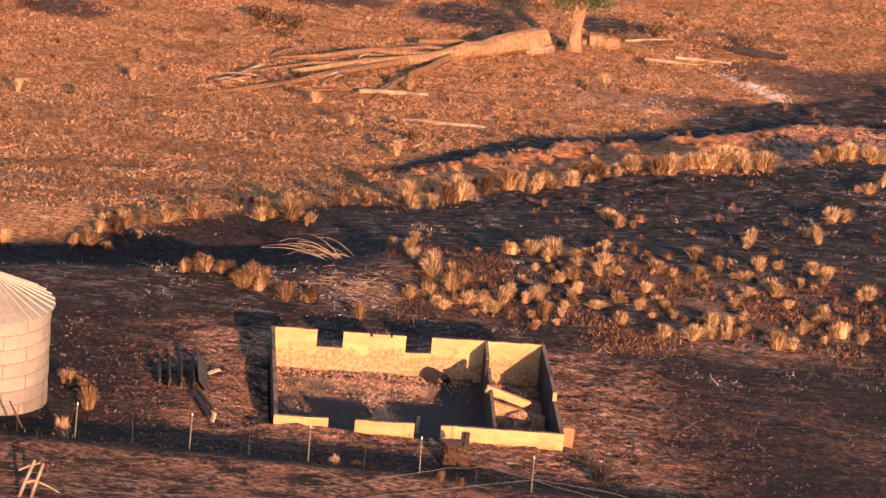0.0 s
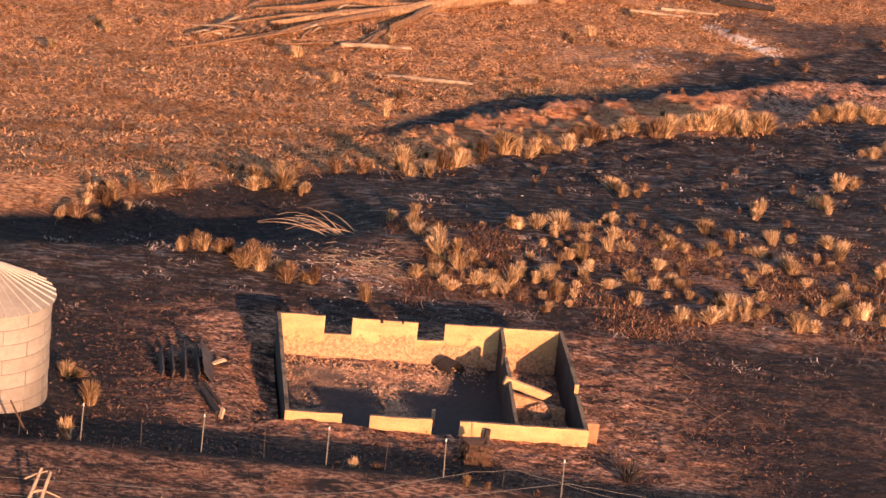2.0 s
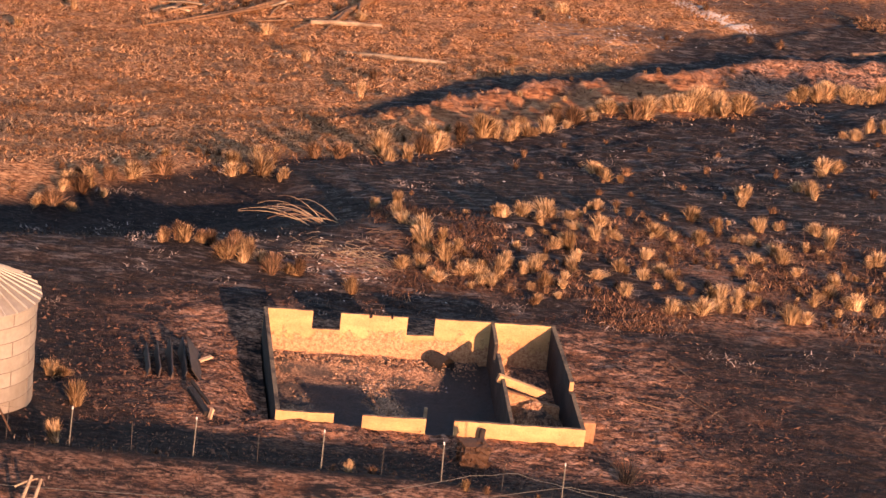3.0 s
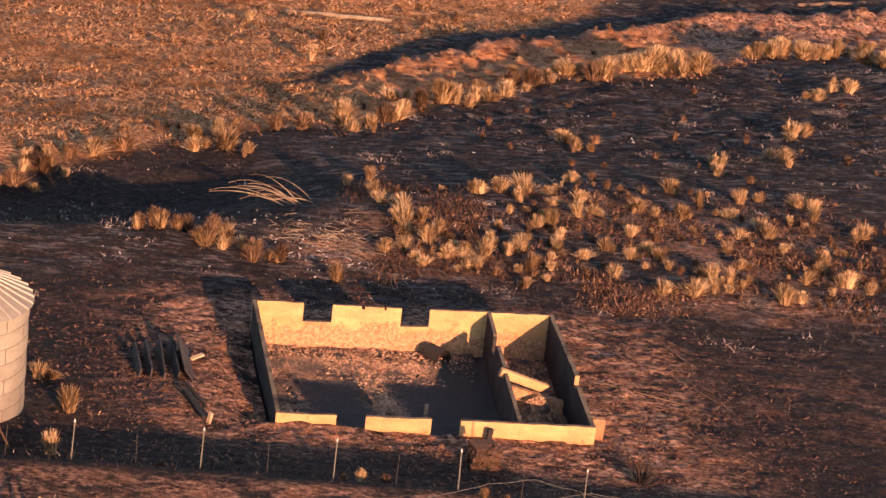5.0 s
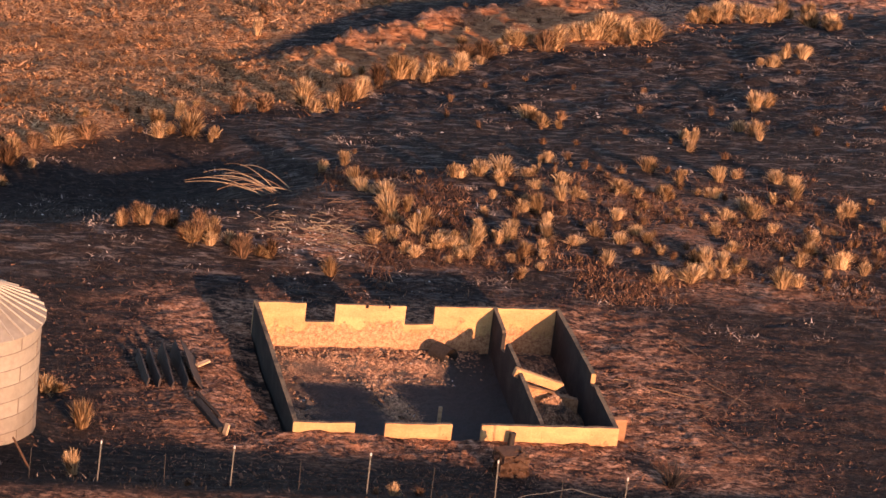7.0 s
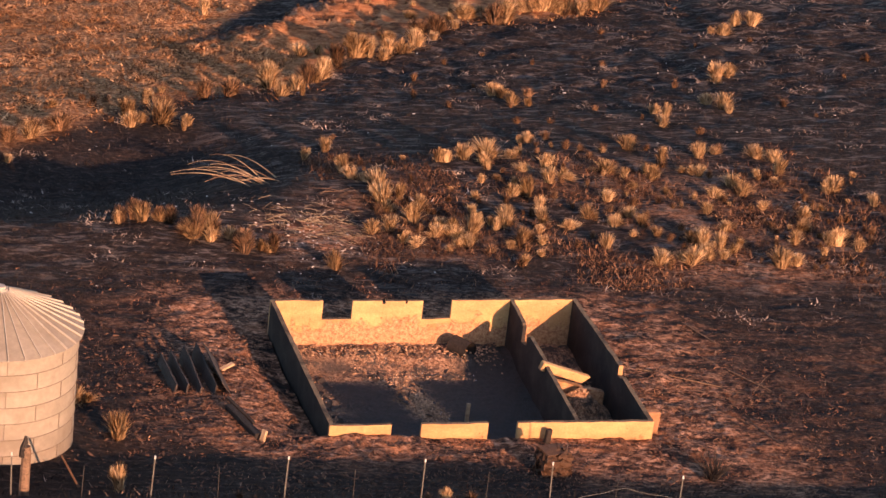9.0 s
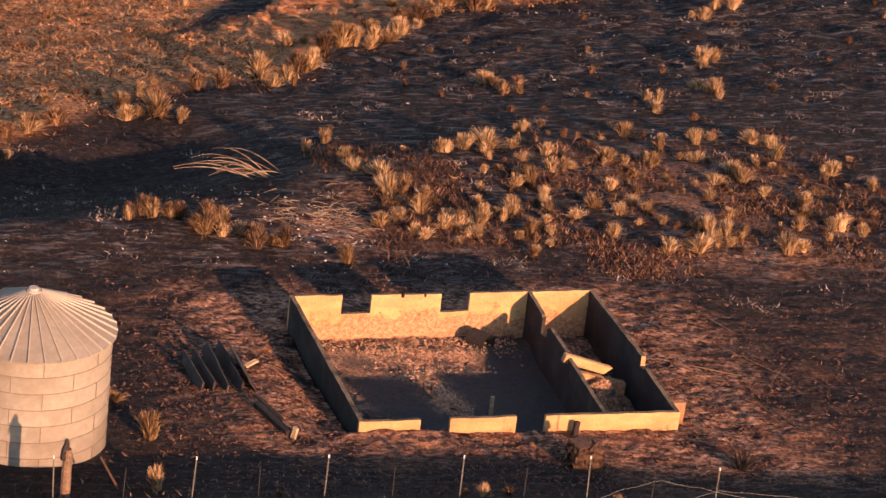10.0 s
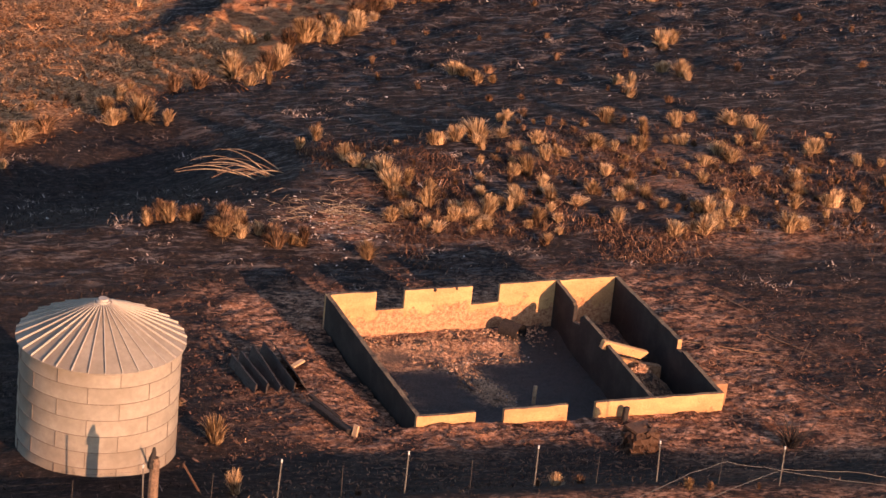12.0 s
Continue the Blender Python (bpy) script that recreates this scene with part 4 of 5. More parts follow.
def plant_scrub():
    rng = random.Random(77)
    for spots, lo, hi in ((NEAR_SCRUB, 1.0, 1.45), (EAST_SCRUB, 1.0, 1.45), (FAR_SCRUB, 1.0, 1.6), (YARD_SCRUB, 0.85, 1.2)):
        for x, y in spots:
            plant(x, y, rng.uniform(lo, hi) * (0.7 if y < -5 else 1.0), rng, y < -5 and rng.random() < 0.6)
            if rng.random() < 0.6 and spots is not YARD_SCRUB:
                plant(x + rng.gauss(0, 0.7), y + rng.gauss(0, 0.7), rng.uniform(lo, hi) * 0.7, rng)
    for x, y in TALL_CLUMPS:
        for _ in range(2):
            plant_tall(x + rng.gauss(0, 0.25), y + rng.gauss(0, 0.4), rng.uniform(0.8, 1.15), rng, True)
    for x, y in NEAR_SCRUB[:6]:       # broad reddish clumps behind the foundation
        for _ in range(2):
            plant_tall(x + rng.gauss(0, 0.6), y + rng.gauss(0, 0.3), rng.uniform(0.5, 0.75), rng, False)
    u = -13.0
    while u < 23:             # big clumps along the border of the burn, throwing long shadows over the grass
        plant_tall(*site(u, float(edge_line(u)) + rng.uniform(-1.6, 0.3)), rng.uniform(0.5, 0.8) * (1.25 if u > 4 else 1.0), rng, rng.random() < 0.3)
        u += rng.choice((0.7, 1.2, 2.2, 3.2))
    for _ in range(230):
        x, y = site(rng.uniform(6, 30), rng.triangular(15, 33, 20))
        plant(x, y, rng.uniform(0.4, 1.0), rng, rng.random() < 0.62)
    for _ in range(40):
        x, y = rng.uniform(8, 44), rng.uniform(30, 60)
        if y < 36 + x * 0.85:
            plant(*site(x, y), rng.uniform(0.6, 1.1), rng, True)
    for _ in range(30):       # scorched clumps along the edge of the burn
        x = rng.uniform(-14, 22)
        y = float(edge_line(x)) + rng.gauss(0.8, 1.6)
        plant(*site(x, y), rng.uniform(0.6, 1.0), rng, rng.random() < 0.75)
    for _ in range(26):       # clumps along the eroded bank and on its face
        x = rng.uniform(6, 48)
        y = float(np.interp(x, BANK_X, BANK_Y)) - rng.uniform(-1.0, 7)
        plant(*site(x, y), rng.uniform(0.4, 0.8), rng, rng.random() < 0.8)
    for _ in range(110):      # scattered over the pasture
        x, y = rng.uniform(-24, 40), rng.uniform(60, 122)
        if y > np.interp(x, BANK_X, BANK_Y) + 4 or x < 5:
            plant(*site(x, y), rng.uniform(0.7, 1.5), rng, rng.random() < 0.75)
    for _ in range(28):       # the verge of the unburnt strip
        x = rng.uniform(-9, 44)
        y = float(edge_line(x)) + rng.uniform(-1.5, 5)
        plant(*site(x, y), rng.uniform(0.5, 1.15), rng, rng.random() < 0.62)


plant_scrub()


def blades_field(name, count, place, mat, tall, wide, label, seed, per=4, category="grass", bend=1.8):
    """Short upright blades in small tufts, as one mesh; place(rng, n) gives arrays x, y and a size factor."""
    rng = np.random.default_rng(seed)
    x, y, s = place(rng, count)
    z = height(x, y) + np.array([mound(a, b) for a, b in zip(x, y)])
    n = len(x)
    X, Y, Z, S = (np.repeat(v, per) for v in (x, y, z, s))
    m = n * per
    a, lean = rng.uniform(0, 2 * np.pi, m), rng.uniform(0.2, bend, m)
    h = rng.uniform(tall * 0.4, tall, m) * S
    w = rng.uniform(wide * 0.5, wide, m) * S
    X, Y = X + rng.normal(0, 0.16, m) * S, Y + rng.normal(0, 0.12, m) * S
    t = rng.uniform(0, np.pi, m)
    dx, dy = np.cos(t) * w, np.sin(t) * w
    v = np.empty((m, 3, 3))
    v[:, 0] = np.stack([X - dx, Y - dy, Z - 0.03], -1)
    v[:, 1] = np.stack([X + dx, Y + dy, Z - 0.03], -1)
    v[:, 2] = np.stack([X + np.cos(a) * lean * h, Y + np.sin(a) * lean * h, Z + h], -1)
    me = bpy.data.meshes.new(name)
    me.from_pydata(v.reshape(-1, 3).tolist(), [], np.arange(m * 3).reshape(-1, 3).tolist())
    me.materials.append(mat)
    return tagged(new(name, me), label, category, kind="stuff")


def grass_mat(name, stops, big):
    m, nt, b = mat_new(name, 0.95)
    b.inputs["Specular IOR Level"].default_value = 0.1
    geo = nt.nodes.new("ShaderNodeNewGeometry")
    col = ramp(nt, geo.outputs["Random Per Island"], stops)
    patch = ramp(nt, noise_tex(nt, 0.30, 8, 0.75, (0.4, 1.0, 1.0)), [(0.45, (0, 0, 0)), (0.60, (0.85, 0.85, 0.85))])
    nt.links.new(mix(nt, patch, col, big), b.inputs["Base Color"])
    return m


M_GRASS = grass_mat("dry_pasture_grass", [(0.0, (0.025, 0.013, 0.008)), (0.35, (0.12, 0.052, 0.024)), (0.6, (0.52, 0.235, 0.10)), (1.0, (0.92, 0.55, 0.29))], (0.13, 0.06, 0.026))
M_STUBBLE = grass_mat("burnt_stubble", [(0.0, (0.014, 0.011, 0.010)), (0.7, (0.035, 0.027, 0.024)), (0.9, (0.08, 0.058, 0.048)), (1.0, (0.30, 0.22, 0.18))], (0.03, 0.023, 0.021))


def on_pasture(rng, n):
    x, y = rng.uniform(-28, 56, n * 2), 34 + 99 * rng.random(n * 2) ** 0.9
    e = edge_line(x)
    top, low = np.interp(x, BAND_X, BAND_Y), np.interp(x, BANK_X, BANK_Y)
    dark = (x > 33) & (y < 106) & (y > 66)
    # no grass over the painted shadow patches and scorched spots
    for px, py, rx, ry in ((13.3, 115, 5.5, 4.5), (23.9, 115.2, 2.5, 3.5), (30, 91, 6, 3.5), (24, 90, 7, 4), (3.5, 117, 5, 2.5), (-16.9, 108, 4, 3)):
        dark |= np.hypot((x - px) / rx, (y - py) / ry) < rng.uniform(0.7, 1.1, n * 2)
    ok = ~(dark & (rng.random(n * 2) < 0.93)) & (y > e + rng.normal(0, 1.5, n * 2)) & ~((x > 5) & (rng.random(n * 2) < np.where(y > low, 1.0, 0.94)) & (y > np.where(x > 9, e, low - 3) + rng.normal(0, 0.6, n * 2)) & (y < top + rng.normal(0, 0.6, n * 2)))
    x, y = x[ok], y[ok]
    k = np.array([noise.noise((a * 0.5, b * 1.0, 3.0)) + 0.6 * noise.noise((a * 1.4, b * 2.2, 6.0)) for a, b in zip(x, y)])
    keep = rng.uniform(-0.55, 0.25, len(x)) < k
    x, y, k = x[keep][:n], y[keep][:n], k[keep][:n]
    x, y = site(x, y)
    return x, y, rng.uniform(0.6, 1.3, len(x)) * (1.0 + 0.7 * np.clip(k, 0, 1))


def on_burn(rng, n):
    x, y = rng.uniform(-22, 46, n * 2), -13 + 75 * rng.random(n * 2)
    ok = (y < edge_line(x)) & ~((x > -0.6) & (x < 11.3) & (y > -0.3) & (y < 9.4)) & ~((x > -5) & (x < 16) & (y > -3.5) & (y < 12.5) & (rng.random(n * 2) < 0.8)) & (((x - BIN_X) ** 2 + (y - BIN_Y) ** 2) > 8)
    x, y = site(x[ok][:n], y[ok][:n])
    return x, y, rng.uniform(0.5, 1.5, len(x))


blades_field("pasture_grass", 60000, on_pasture, M_GRASS, 0.14, 0.036, "short dry orange pasture grass", 1, 7, bend=4.5)
blades_field("burnt_stubble", 24000, on_burn, M_STUBBLE, 0.12, 0.022, "burnt grass stubble on black soil", 2, 4, "stubble")


def round_ruin(rng):
    while True:
        x, y = rng.gauss(4, 8), rng.gauss(2.5, 5)
        if -9 < x < 20 and -5 < y < 15 and not (-0.7 < x < 11.5 and -0.35 < y < 9.8):
            return x, y, ground_z(x, y)


def on_char(rng):
    while True:
        x, y = rng.uniform(-14, 44), rng.uniform(11, 60)
        if y < float(edge_line(x)) - 1:
            x, y = site(x, y)
            return x, y, ground_z(x, y)


shards("yard_scraps", 2600, round_ruin, M_CLOD, (0.03, 0.12), "reddish clods and scraps strewn round the foundation", 0.6, seed=31, long=1.9)
shards("yard_slabs", 260, round_ruin, M_CLOD, (0.08, 0.22), "flat crusts and burnt scraps on the bare yard", 0.3, seed=33, long=1.6)
shards("ash_flecks", 220, on_char, M_ASHLIT, (0.04, 0.16), "white ash flecks over black burnt ground", 0.3, seed=32)


def litter_yard(rng, n):
    x, y = rng.normal(5.5, 6.5, n * 2), rng.normal(4, 6.0, n * 2)
    k = np.array([noise.noise((a * 0.6, b * 1.3, 23.0)) + 0.5 * noise.noise((a * 1.7, b * 3.0, 26.0)) for a, b in zip(x, y)])
    ok = ~((x > -0.6) & (x < 11.4) & (y > -0.25) & (y < 9.6)) & (y > -6.5) & (x > -8) & (x < 21) & (y < 16) & (k > rng.uniform(-0.4, 0.5, n * 2))
    x, y = x[ok][:n], y[ok][:n]
    return x, y, rng.uniform(0.5, 1.5, len(x))


def pale_lines(rng, n):
    """Clustered where the fire left stalks standing."""
    x, y = rng.uniform(-16, 48, n * 4), rng.uniform(10, 66, n * 4)
    k = np.array([noise.noise((a * 0.35, b * 0.9, 13.0)) + 0.5 * noise.noise((a * 0.9, b * 2.0, 16.0)) for a, b in zip(x, y)])
    ok = (y < edge_line(x) - 0.5) & (k > rng.uniform(0.05, 0.6, n * 4))
    x, y = site(x[ok][:n], y[ok][:n])
    return x, y, rng.uniform(0.8, 2.4, len(x))


M_LITTER = grass_mat("red_brown_litter", [(0.0, (0.03, 0.018, 0.014)), (0.45, (0.11, 0.05, 0.032)), (0.85, (0.36, 0.18, 0.105)), (1.0, (0.66, 0.42, 0.27))], (0.12, 0.05, 0.032))
M_PALE = grass_mat("ash_grey_stalks", [(0.0, (0.08, 0.062, 0.055)), (0.5, (0.26, 0.205, 0.18)), (1.0, (0.58, 0.48, 0.43))], (0.20, 0.155, 0.135))
blades_field("yard_litter", 14000, litter_yard, M_LITTER, 0.05, 0.014, "charred twigs and reddish litter strewn over the yard", 5, 5, "litter", bend=4.0)
blades_field("ashen_stalks", 900, pale_lines, M_PALE, 0.055, 0.018, "pale ashen stalks lying on the black ground", 6, 24, "stalks", bend=4.0)


def in_scrub(rng, n):
    x, y = rng.uniform(5, 33, n * 2), rng.uniform(14, 33, n * 2)
    k = np.array([noise.noise((a * 0.3, b * 0.3, 2.0)) for a, b in zip(x, y)])
    ok = k > rng.uniform(-0.25, 0.35, n * 2) + 0.5 * smoothstep(24, 33, y + rng.normal(0, 1.5, n * 2)) + 0.4 * smoothstep(26, 33, x)
    x, y = site(x[ok][:n], y[ok][:n])
    return x, y, rng.uniform(0.6, 1.5, len(x))


M_BRUSH = grass_mat("reddish_dry_brush", [(0.0, (0.022, 0.014, 0.011)), (0.5, (0.11, 0.056, 0.036)), (0.85, (0.26, 0.14, 0.085)), (1.0, (0.50, 0.30, 0.18))], (0.07, 0.039, 0.028))
blades_field("low_dry_brush", 9000, in_scrub, M_BRUSH, 0.20, 0.024, "low reddish dry brush between the tussocks", 3, 5, "brush")

# ---- brush pile and litter behind the foundation ----


def build_brush():
    g = empty("brush_pile", pose(1.9, 26.7, ground_z(1.9, 26.7)), "pile of bare pale dead branches on ash", "branches")
    rng = random.Random(41)
    for i in range(15):       # long boughs that rise from the heap and arch over to their tips
        ln = rng.uniform(2.0, 4.6)
        a = radians(rng.gauss(168, 26))
        x0, y0 = rng.gauss(1.9, 0.5), rng.gauss(0, 0.5)
        h, sag = rng.uniform(0.2, 0.95), rng.uniform(0.0, 0.5)
        pts = []
        for k in range(8):
            u = k / 7
            bend = 0.35 * math.sin(u * 2.6 + i * 1.3)
            pts.append((x0 + math.cos(a) * ln * u - 0.1 * bend, y0 + math.sin(a) * ln * u + bend, 0.06 + h * math.sin(u * 2.1) - sag * u * u))
        pts = [(p[0], p[1], max(p[2], 0.03)) for p in pts]
        v, f = [], []
        r = rng.uniform(0.018, 0.04)
        tube(v, f, pts, [r * (1.0 - 0.65 * k / 7) for k in range(8)], 6)
        mesh_part("branch", v, f, M_WOOD if i % 3 else M_TWIG, g)
    for i in range(16):       # broken ends lying about its foot
        a = rng.uniform(-0.5, 0.5)
        x0, y0, ln = rng.uniform(-0.5, 4.0), rng.gauss(-0.3, 0.6), rng.uniform(0.6, 1.8)
        v, f = [], []
        tube(v, f, [(x0, y0, 0.05), (x0 + ln / 2, y0 + a * ln / 2, rng.uniform(0.08, 0.3)), (x0 + ln, y0 + a * ln, 0.04)], [0.025, 0.022, 0.012], 5)
        mesh_part("branch", v, f, M_TWIG, g)


build_brush()


def build_twigs(name, x, y, n, spread, ln, mat, label, seed):
    x, y = site(x, y)
    g = empty(name, pose(x, y, ground_z(x, y)), label, "twigs")
    rng = random.Random(seed)
    for i in range(n):
        a = rng.uniform(0, 2 * math.pi)
        x0, y0 = rng.gauss(0, spread), rng.gauss(0, spread * 0.6)
        q = rng.uniform(0.4, 1.0) * ln
        z0 = ground_z(x + x0, y + y0) - g.matrix_basis.translation.z
        pts = [(x0 + math.cos(a) * q * u, y0 + math.sin(a) * q * u, z0 + 0.04 + 0.22 * q * u * (1 - u) * rng.uniform(0.4, 1.2)) for u in (0, 0.35, 0.7, 1.0)]
        v, f = [], []
        tube(v, f, pts, [0.013, 0.011, 0.009, 0.005], 5)
        mesh_part("twig", v, f, mat, g)


build_twigs("twig_heap", 3.6, 19.6, 150, 1.4, 0.9, M_WOOD, "tangled burnt twigs and pale litter", 51)
build_twigs("twig_heap", 5.0, 23.0, 26, 0.9, 1.6, M_TWIG, "grey tangled twigs on black soil", 52)
build_twigs("twig_scatter", 13.5, 4.0, 14, 1.8, 1.9, M_TWIG, "thin fallen twigs over reddish earth", 53)
build_twigs("twig_scatter", 23.5, 25.0, 14, 1.8, 1.6, M_TWIG, "pale burnt twigs between tussocks", 54)


def litter_spot(rng):
    x, y = site(3.2 + rng.gauss(0, 1.5), 18.8 + rng.gauss(0, 1.6))
    return x, y, ground_z(x, y)


shards("white_litter", 150, litter_spot, M_ASHLIT, (0.03, 0.13), "white ash and sheet litter scattered on the ground", 0.4, seed=61)


def ash_line(rng):
    u = rng.random()
    x, y = site(31.2 + 3.4 * u + rng.gauss(0, 0.5), 102.5 - 7.5 * u + rng.gauss(0, 0.35))
    return x, y, ground_z(x, y)


shards("ash_streak", 1500, ash_line, M_ASHLIT, (0.04, 0.22), "white ash streak of a burnt-through log", 0.3, seed=62)


def ash_bed(rng):
    x, y = site(25.5 + rng.gauss(0, 3.2), 91 + rng.gauss(0, 2.4))
    return x, y, ground_z(x, y)


shards("ash_bed", 110, ash_bed, M_ASHLIT, (0.05, 0.22), "scattered pale ash on the scorched flat", 0.22, seed=63, long=1.7)

# ---- the fallen tree and the standing stump on the flat ----


def limb(pts, radii, mat, parent, name="limb", n=9):
    v, f = [], []
    fine, rad = [], []
    for i in range(len(pts) - 1):
        for k in range(4):
            u = k / 4
            p = Vector(pts[i]).lerp(Vector(pts[i + 1]), u)
            p += Vector((noise.noise((p.x * 0.7, p.y * 0.7, 1.0)), noise.noise((p.x * 0.7, p.y * 0.7, 5.0)), 0.6 * noise.noise((p.x * 0.9, p.y * 0.9, 9.0)))) * 0.35 * (radii[i] + 0.15)
            fine.append(p)
            rad.append((radii[i] * (1 - u) + radii[i + 1] * u) * (1 + 0.18 * noise.noise((p.x * 1.3, p.y * 1.3, 2.0))))
    fine.append(Vector(pts[-1]))
    rad.append(radii[-1])
    tube(v, f, fine, rad, n)
    for q in range(len(fine)):
        for k in range(n):
            w = Vector(v[q * n + k]) - fine[q]
            v[q * n + k] = tuple(fine[q] + w * (1 + 0.26 * noise.noise((k * 1.7 + radii[0] * 9, q * 0.35, 3.0)) + 0.12 * noise.noise((k * 5.1, q * 1.3, 8.0))))
    return mesh_part(name, v, f, mat, parent)


def on(u, v, up):
    x, y = site(u, v)
    return (x, y, ground_z(x, y) + up)


def build_fallen_tree():
    dn = lambda x, y, up: on(x - 0.4, y - 6.0, up * 0.8)
    g = empty("fallen_tree", pose(0, 0, 0), "huge fallen dead tree with bare splayed limbs", "tree")
    limb([dn(18.7, 111.5, 0.9), dn(14.0, 108.0, 0.75), dn(10.0, 104.6, 0.6), dn(5.5, 101.5, 0.5), dn(0.5, 98.0, 0.35)], [0.95, 0.62, 0.40, 0.28, 0.14], M_BARK, g, "trunk", 12)
    for pts, r in (
            ([dn(10.5, 105.5, 0.9), dn(6.0, 104.5, 1.4), dn(2.5, 102.5, 1.2), dn(-0.5, 101.5, 0.6)], [0.42, 0.34, 0.24, 0.1]),
            ([dn(12.0, 106.5, 0.8), dn(9.5, 101.0, 0.6), dn(7.4, 96.0, 0.4), dn(6.0, 91.5, 0.2)], [0.42, 0.3, 0.22, 0.12]),
            ([dn(9.0, 104.0, 0.7), dn(4.0, 98.5, 0.5), dn(-1.0, 93.0, 0.35), dn(-5.5, 88.5, 0.15)], [0.4, 0.3, 0.2, 0.1]),
            ([dn(8.0, 97.5, 0.5), dn(6.0, 93.5, 0.35), dn(4.0, 91.0, 0.2)], [0.25, 0.18, 0.1]),
            ([dn(9.5, 108.5, 1.2), dn(12.5, 108.8, 1.6), dn(14.5, 108.5, 1.1)], [0.28, 0.3, 0.2]),
            ([dn(5.5, 101.5, 0.6), dn(2.0, 96.0, 0.7), dn(0.0, 93.5, 0.3)], [0.25, 0.16, 0.08]),
            ([dn(7.5, 103.0, 0.6), dn(2.0, 100.0, 0.9), dn(-3.0, 96.5, 0.3)], [0.22, 0.15, 0.06]),
            ([dn(10.5, 103.0, 0.5), dn(8.5, 98.5, 0.9), dn(8.3, 95.0, 0.2)], [0.2, 0.13, 0.06]),
            ([dn(3.0, 97.0, 0.3), dn(-1.5, 91.5, 0.4), dn(-3.5, 90.5, 0.15)], [0.16, 0.1, 0.05]),
            ([dn(13.5, 107.0, 1.0), dn(10.0, 106.5, 1.7), dn(7.0, 106.0, 1.2)], [0.26, 0.18, 0.08]),
            ([dn(6.5, 95.0, 0.3), dn(3.0, 93.0, 0.25), dn(0.5, 92.5, 0.15)], [0.14, 0.1, 0.05])):
        limb([(p[0], p[1], ground_z(p[0], p[1]) + 0.62 * (p[2] - ground_z(p[0], p[1]))) for p in pts], [0.66 * q for q in r], M_LIMB, g)
    rng = random.Random(88)
    for _ in range(34):       # broken small branches
        u = rng.random()
        x, y = 13 - 17 * u + rng.gauss(0, 1.2), 101 - 12 * u + rng.gauss(0, 2.2)
        ln, a = rng.uniform(1.0, 3.4), rng.gauss(3.7, 0.45)
        q = (x + math.cos(a) * ln, y + math.sin(a) * ln)
        limb([on(x, y, rng.uniform(0.1, 0.6)), on((x + q[0]) / 2, (y + q[1]) / 2, rng.uniform(0.1, 0.45)), on(q[0], q[1], 0.06)], [0.10, 0.07, 0.03], rng.choice((M_BARK, M_WOOD, M_TWIG)), g, "branch", 5)


build_fallen_tree()


def log(name, p0, p1, r0, r1, mat, label):
    g = empty(name, pose(0, 0, 0), label, "log")
    mid = [(a + b) / 2 for a, b in zip(p0, p1)]
    limb([p0, mid, p1], [r0, (r0 + r1) / 2 * 1.05, r1], mat, g, "wood")


log("dead_log", on(4.6, 86.6, 0.15), on(9.3, 87.8, 0.15), 0.16, 0.12, M_WOOD, "thin bare log lying on dry grass")
log("dead_log", on(6.5, 78.5, 0.12), on(12.6, 76.8, 0.12), 0.18, 0.12, M_WOOD, "long thin grey log on dry grass")
log("dead_log", on(22.0, 108.2, 0.4), on(24.3, 107.6, 0.4), 0.55, 0.48, M_BARK, "thick broken pale log chunk by the stump")
log("dead_log", on(24.4, 107.8, 0.3), on(26.6, 106.0, 0.2), 0.36, 0.26, M_LIMB, "rough broken log end beside a stump")
log("dead_log", on(25.8, 104.4, 0.15), on(29.6, 103.6, 0.15), 0.14, 0.08, M_WOOD, "thin grey log on scorched flat")
log("dead_log", on(28.2, 105.6, 0.2), on(32.4, 105.5, 0.15), 0.13, 0.07, M_WOOD, "thin grey branch on scorched flat")
log("dead_log", on(24.8, 109.2, 0.2), on(28.6, 110.6, 0.4), 0.12, 0.06, M_WOOD, "thin dead branch reaching from a broken log")
log("dead_log", on(33.2, 108.8, 0.3), on(36.8, 107.5, 0.2), 0.35, 0.2, M_CHARWOOD, "charred black log with ash")
log("dead_log", on(17.0, 104.0, 0.2), on(19.0, 104.5, 0.3), 0.25, 0.35, M_WOOD, "short thick log piece by the stump")
log("dead_log", on(41.0, 90.5, 0.15), on(46.0, 92.0, 0.15), 0.20, 0.13, M_TWIG, "scorched brown log on burnt ground")


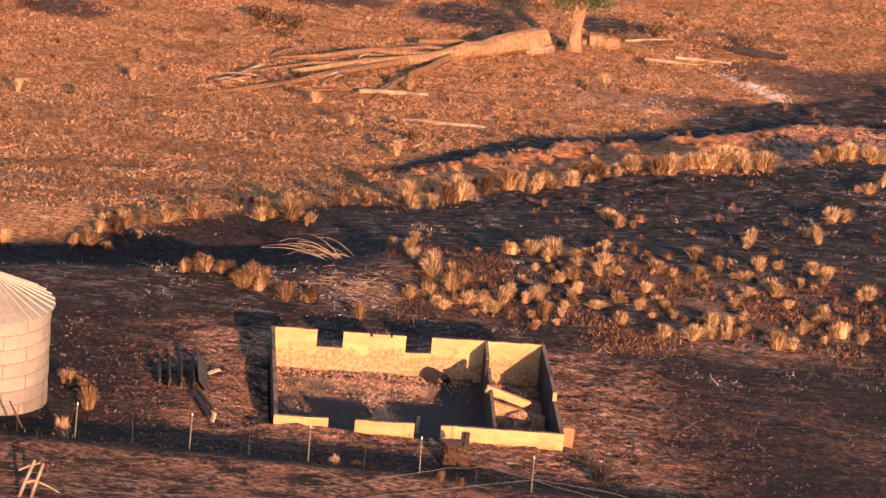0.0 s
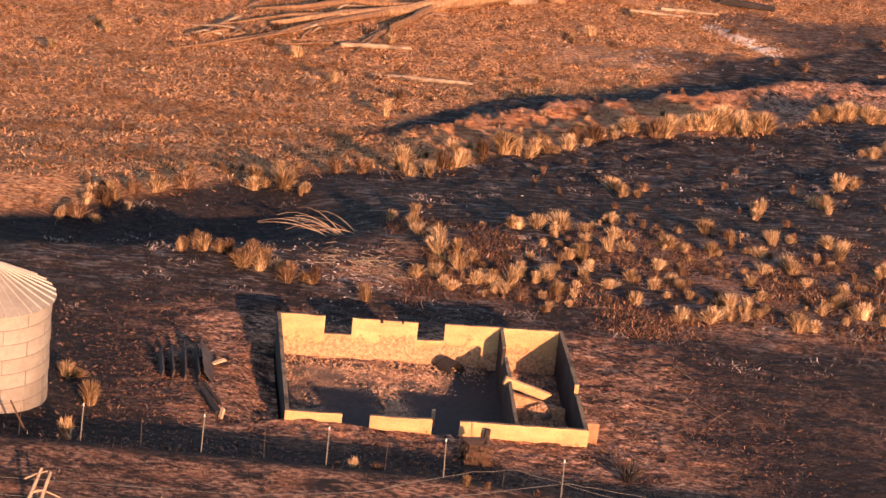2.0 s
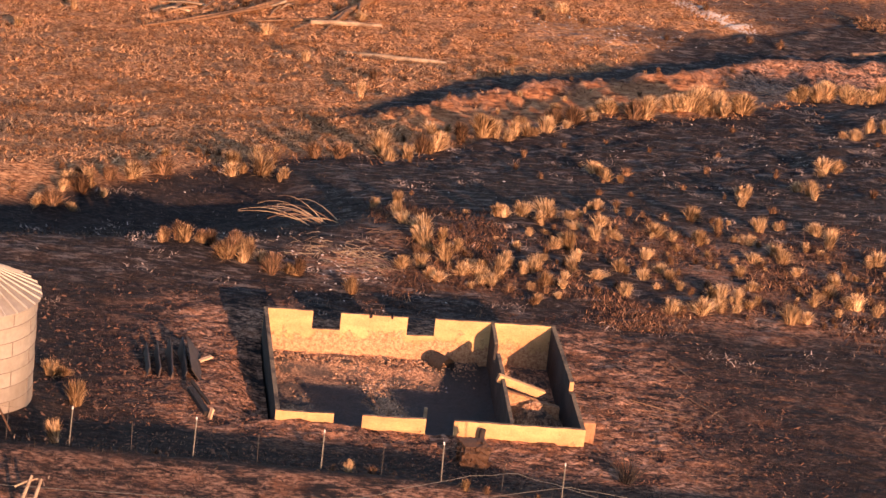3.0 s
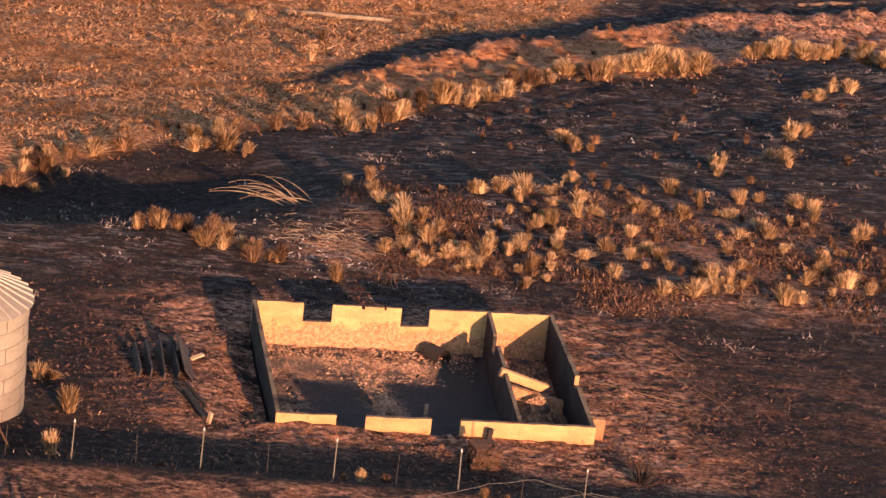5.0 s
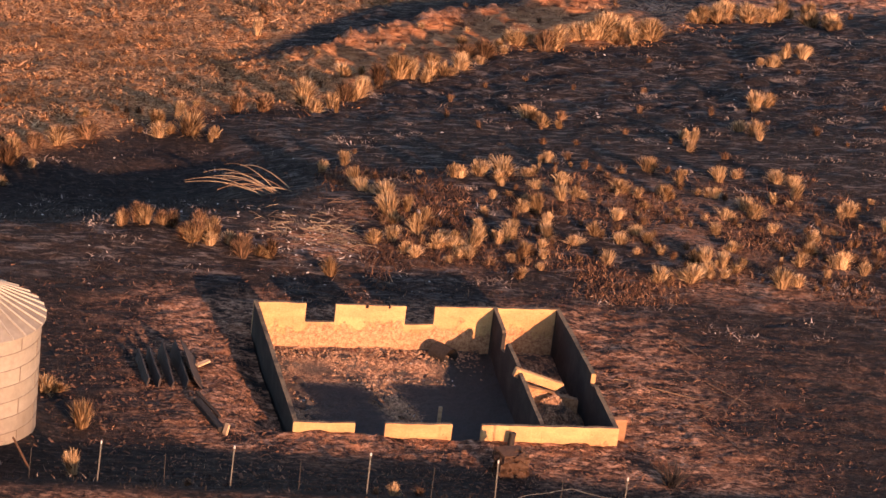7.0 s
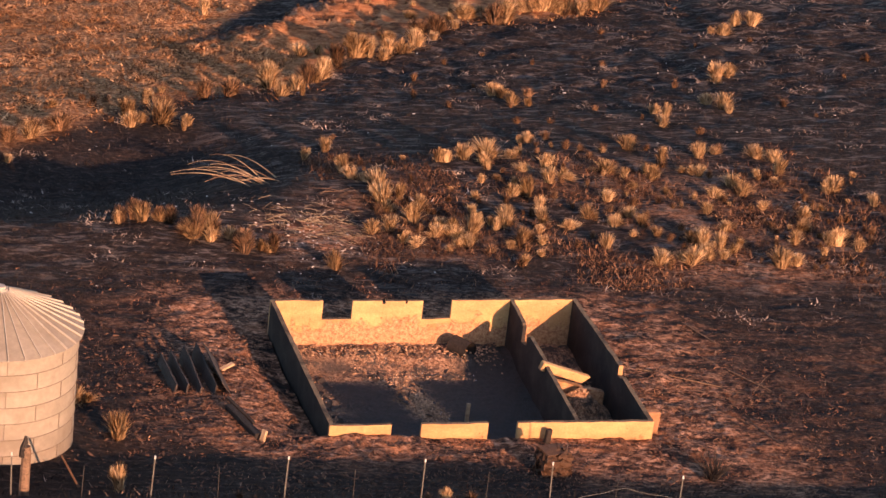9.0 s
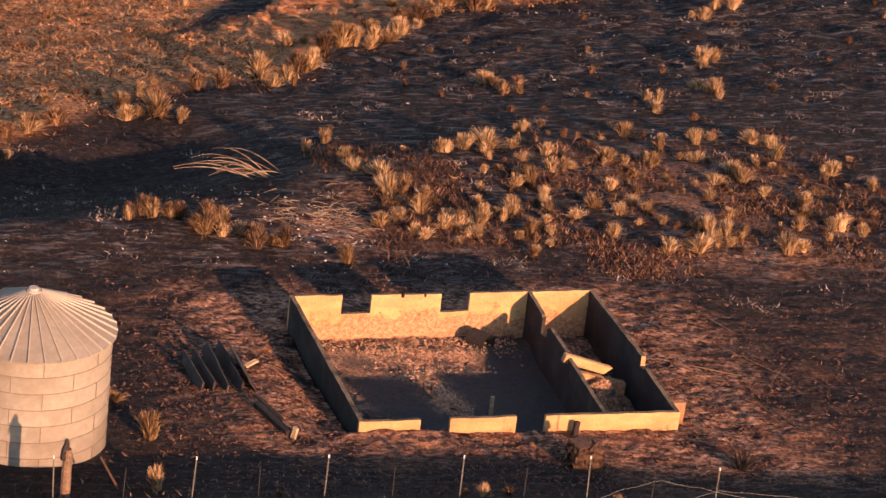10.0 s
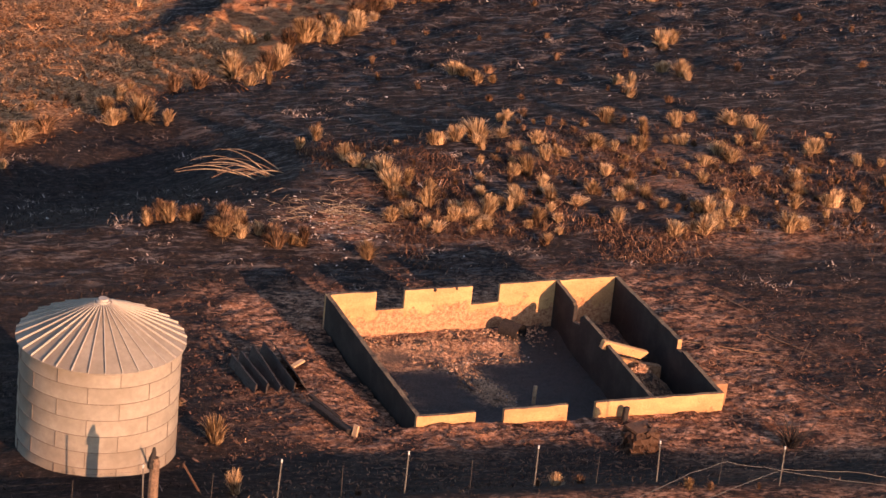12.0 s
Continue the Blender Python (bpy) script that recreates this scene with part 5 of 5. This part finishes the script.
def build_stump_tree():
    bx, by = site(20.6, 105.6)
    g = empty("burnt_tree", pose(bx, by, ground_z(bx, by)), "standing gnarled eucalypt with pale burnt trunk", "tree")
    limb([(0, 0, -0.3), (0.1, 0, 1.2), (0.15, 0.05, 2.4), (0.35, 0.1, 3.2)], [0.66, 0.50, 0.46, 0.40], M_BARK, g, "trunk", 12)
    limb([(0.3, 0.05, 2.4), (0.55, 0.1, 3.4), (0.85, 0.2, 4.4)], [0.34, 0.28, 0.22], M_BARK, g)
    limb([(0.0, 0.05, 2.4), (-0.05, 0.1, 3.4), (-0.1, 0.2, 4.2)], [0.30, 0.24, 0.20], M_BARK, g)
    tips = []
    for a, b, c in (((0.6, 0.2, 3.8), (1.6, 0.6, 5.6), (2.4, 0.9, 7.4)), ((0.6, 0.2, 3.6), (-0.5, 0.4, 5.4), (-1.4, 0.7, 7.2)), ((0.7, 0.2, 4.2), (0.9, -0.5, 6.0), (1.0, -0.8, 8.0))):
        limb([a, b, c], [0.3, 0.2, 0.1], M_BARK, g)
        tips += [b, c]
    tips += [(-0.9, -0.2, 5.2), (1.4, -0.3, 4.6), (0.2, -0.4, 4.6), (-0.6, 0.5, 3.7), (1.3, 0.4, 3.8), (-1.0, 0.3, 4.3), (1.7, 0.3, 4.3)]
    rng = np.random.default_rng(8)
    verts, faces = [], []
    for _ in range(5200):
        t = tips[rng.integers(len(tips))]
        p = np.array(t) + rng.normal(0, 0.6, 3) * (1, 1, 0.8)
        if p[2] < 2.9:
            continue
        d, e = rng.normal(0, 1, 3), rng.normal(0, 1, 3)
        d, e = d / np.linalg.norm(d) * 0.16, e / np.linalg.norm(e) * 0.05
        k = len(verts)
        verts += [tuple(p - d), tuple(p + e), tuple(p + d), tuple(p - e)]
        faces.append((k, k + 1, k + 2, k + 3))
    mesh_part("crown", verts, faces, M_LEAF, g, "sparse dull green leaf clumps")


build_stump_tree()

def build_charred_bush(x, y):
    """A burnt bush beside the bank: black stems, no leaf left."""
    g = empty("charred_bush", pose(x, y, ground_z(x, y)), "charred black leafless bush on reddish earth", "bush")
    rng = random.Random(71)
    for _ in range(60):
        a, ln = rng.uniform(0, 2 * math.pi), rng.uniform(0.6, 1.3)
        lean = rng.uniform(0.2, 0.9)
        p = [(0.12 * math.cos(a), 0.12 * math.sin(a), -0.1)]
        for q in (0.45, 0.8, 1.0):
            p.append((math.cos(a + 0.4 * q) * ln * lean * q, math.sin(a + 0.4 * q) * ln * lean * q, ln * q * (1 - 0.35 * lean) * 0.85))
        v, f = [], []
        tube(v, f, p, [0.022, 0.017, 0.012, 0.006], 4)
        mesh_part("stem", v, f, M_CHARWOOD, g)


build_charred_bush(12.1, -3.1)

SHRUB_SPOTS = pairs("-19.5,108.5; -22,109.5; -1.2,107.5; -2.5,108.5; 0.2,106.8; 34.4,111.0; 27.5,112.5; -24,112; 44.5,97.0; 43.4,97.6")


def build_shrubs():
    rng = np.random.default_rng(19)
    for i, (x, y) in enumerate(SHRUB_SPOTS):
        g = empty("low_shrub", pose(x, y, ground_z(x, y)), "low dark twiggy shrub on dry grass", "shrub", "low shrubs")
        v, f = [], []
        for k in range(7):
            a = k * 0.9
            tube(v, f, [(0, 0, -0.1), (0.4 * math.cos(a), 0.4 * math.sin(a), 0.5), (0.8 * math.cos(a + 0.3), 0.8 * math.sin(a + 0.3), 0.95)], [0.05, 0.03, 0.012], 5)
        mesh_part("stems", v, f, M_CHARWOOD, g)
        verts, faces = [], []
        for _ in range(520):
            p = rng.normal(0, 1, 3)
            p = p / np.linalg.norm(p) * rng.random() ** 0.4 * (0.95, 0.8, 0.5) + (0, 0, 0.6)
            d, e = rng.normal(0, 1, 3), rng.normal(0, 1, 3)
            d, e = d / np.linalg.norm(d) * 0.11, e / np.linalg.norm(e) * 0.045
            k = len(verts)
            verts += [tuple(p - d), tuple(p + e), tuple(p + d), tuple(p - e)]
            faces.append((k, k + 1, k + 2, k + 3))
        mesh_part("foliage", verts, faces, M_SCORCH, g)


build_shrubs()
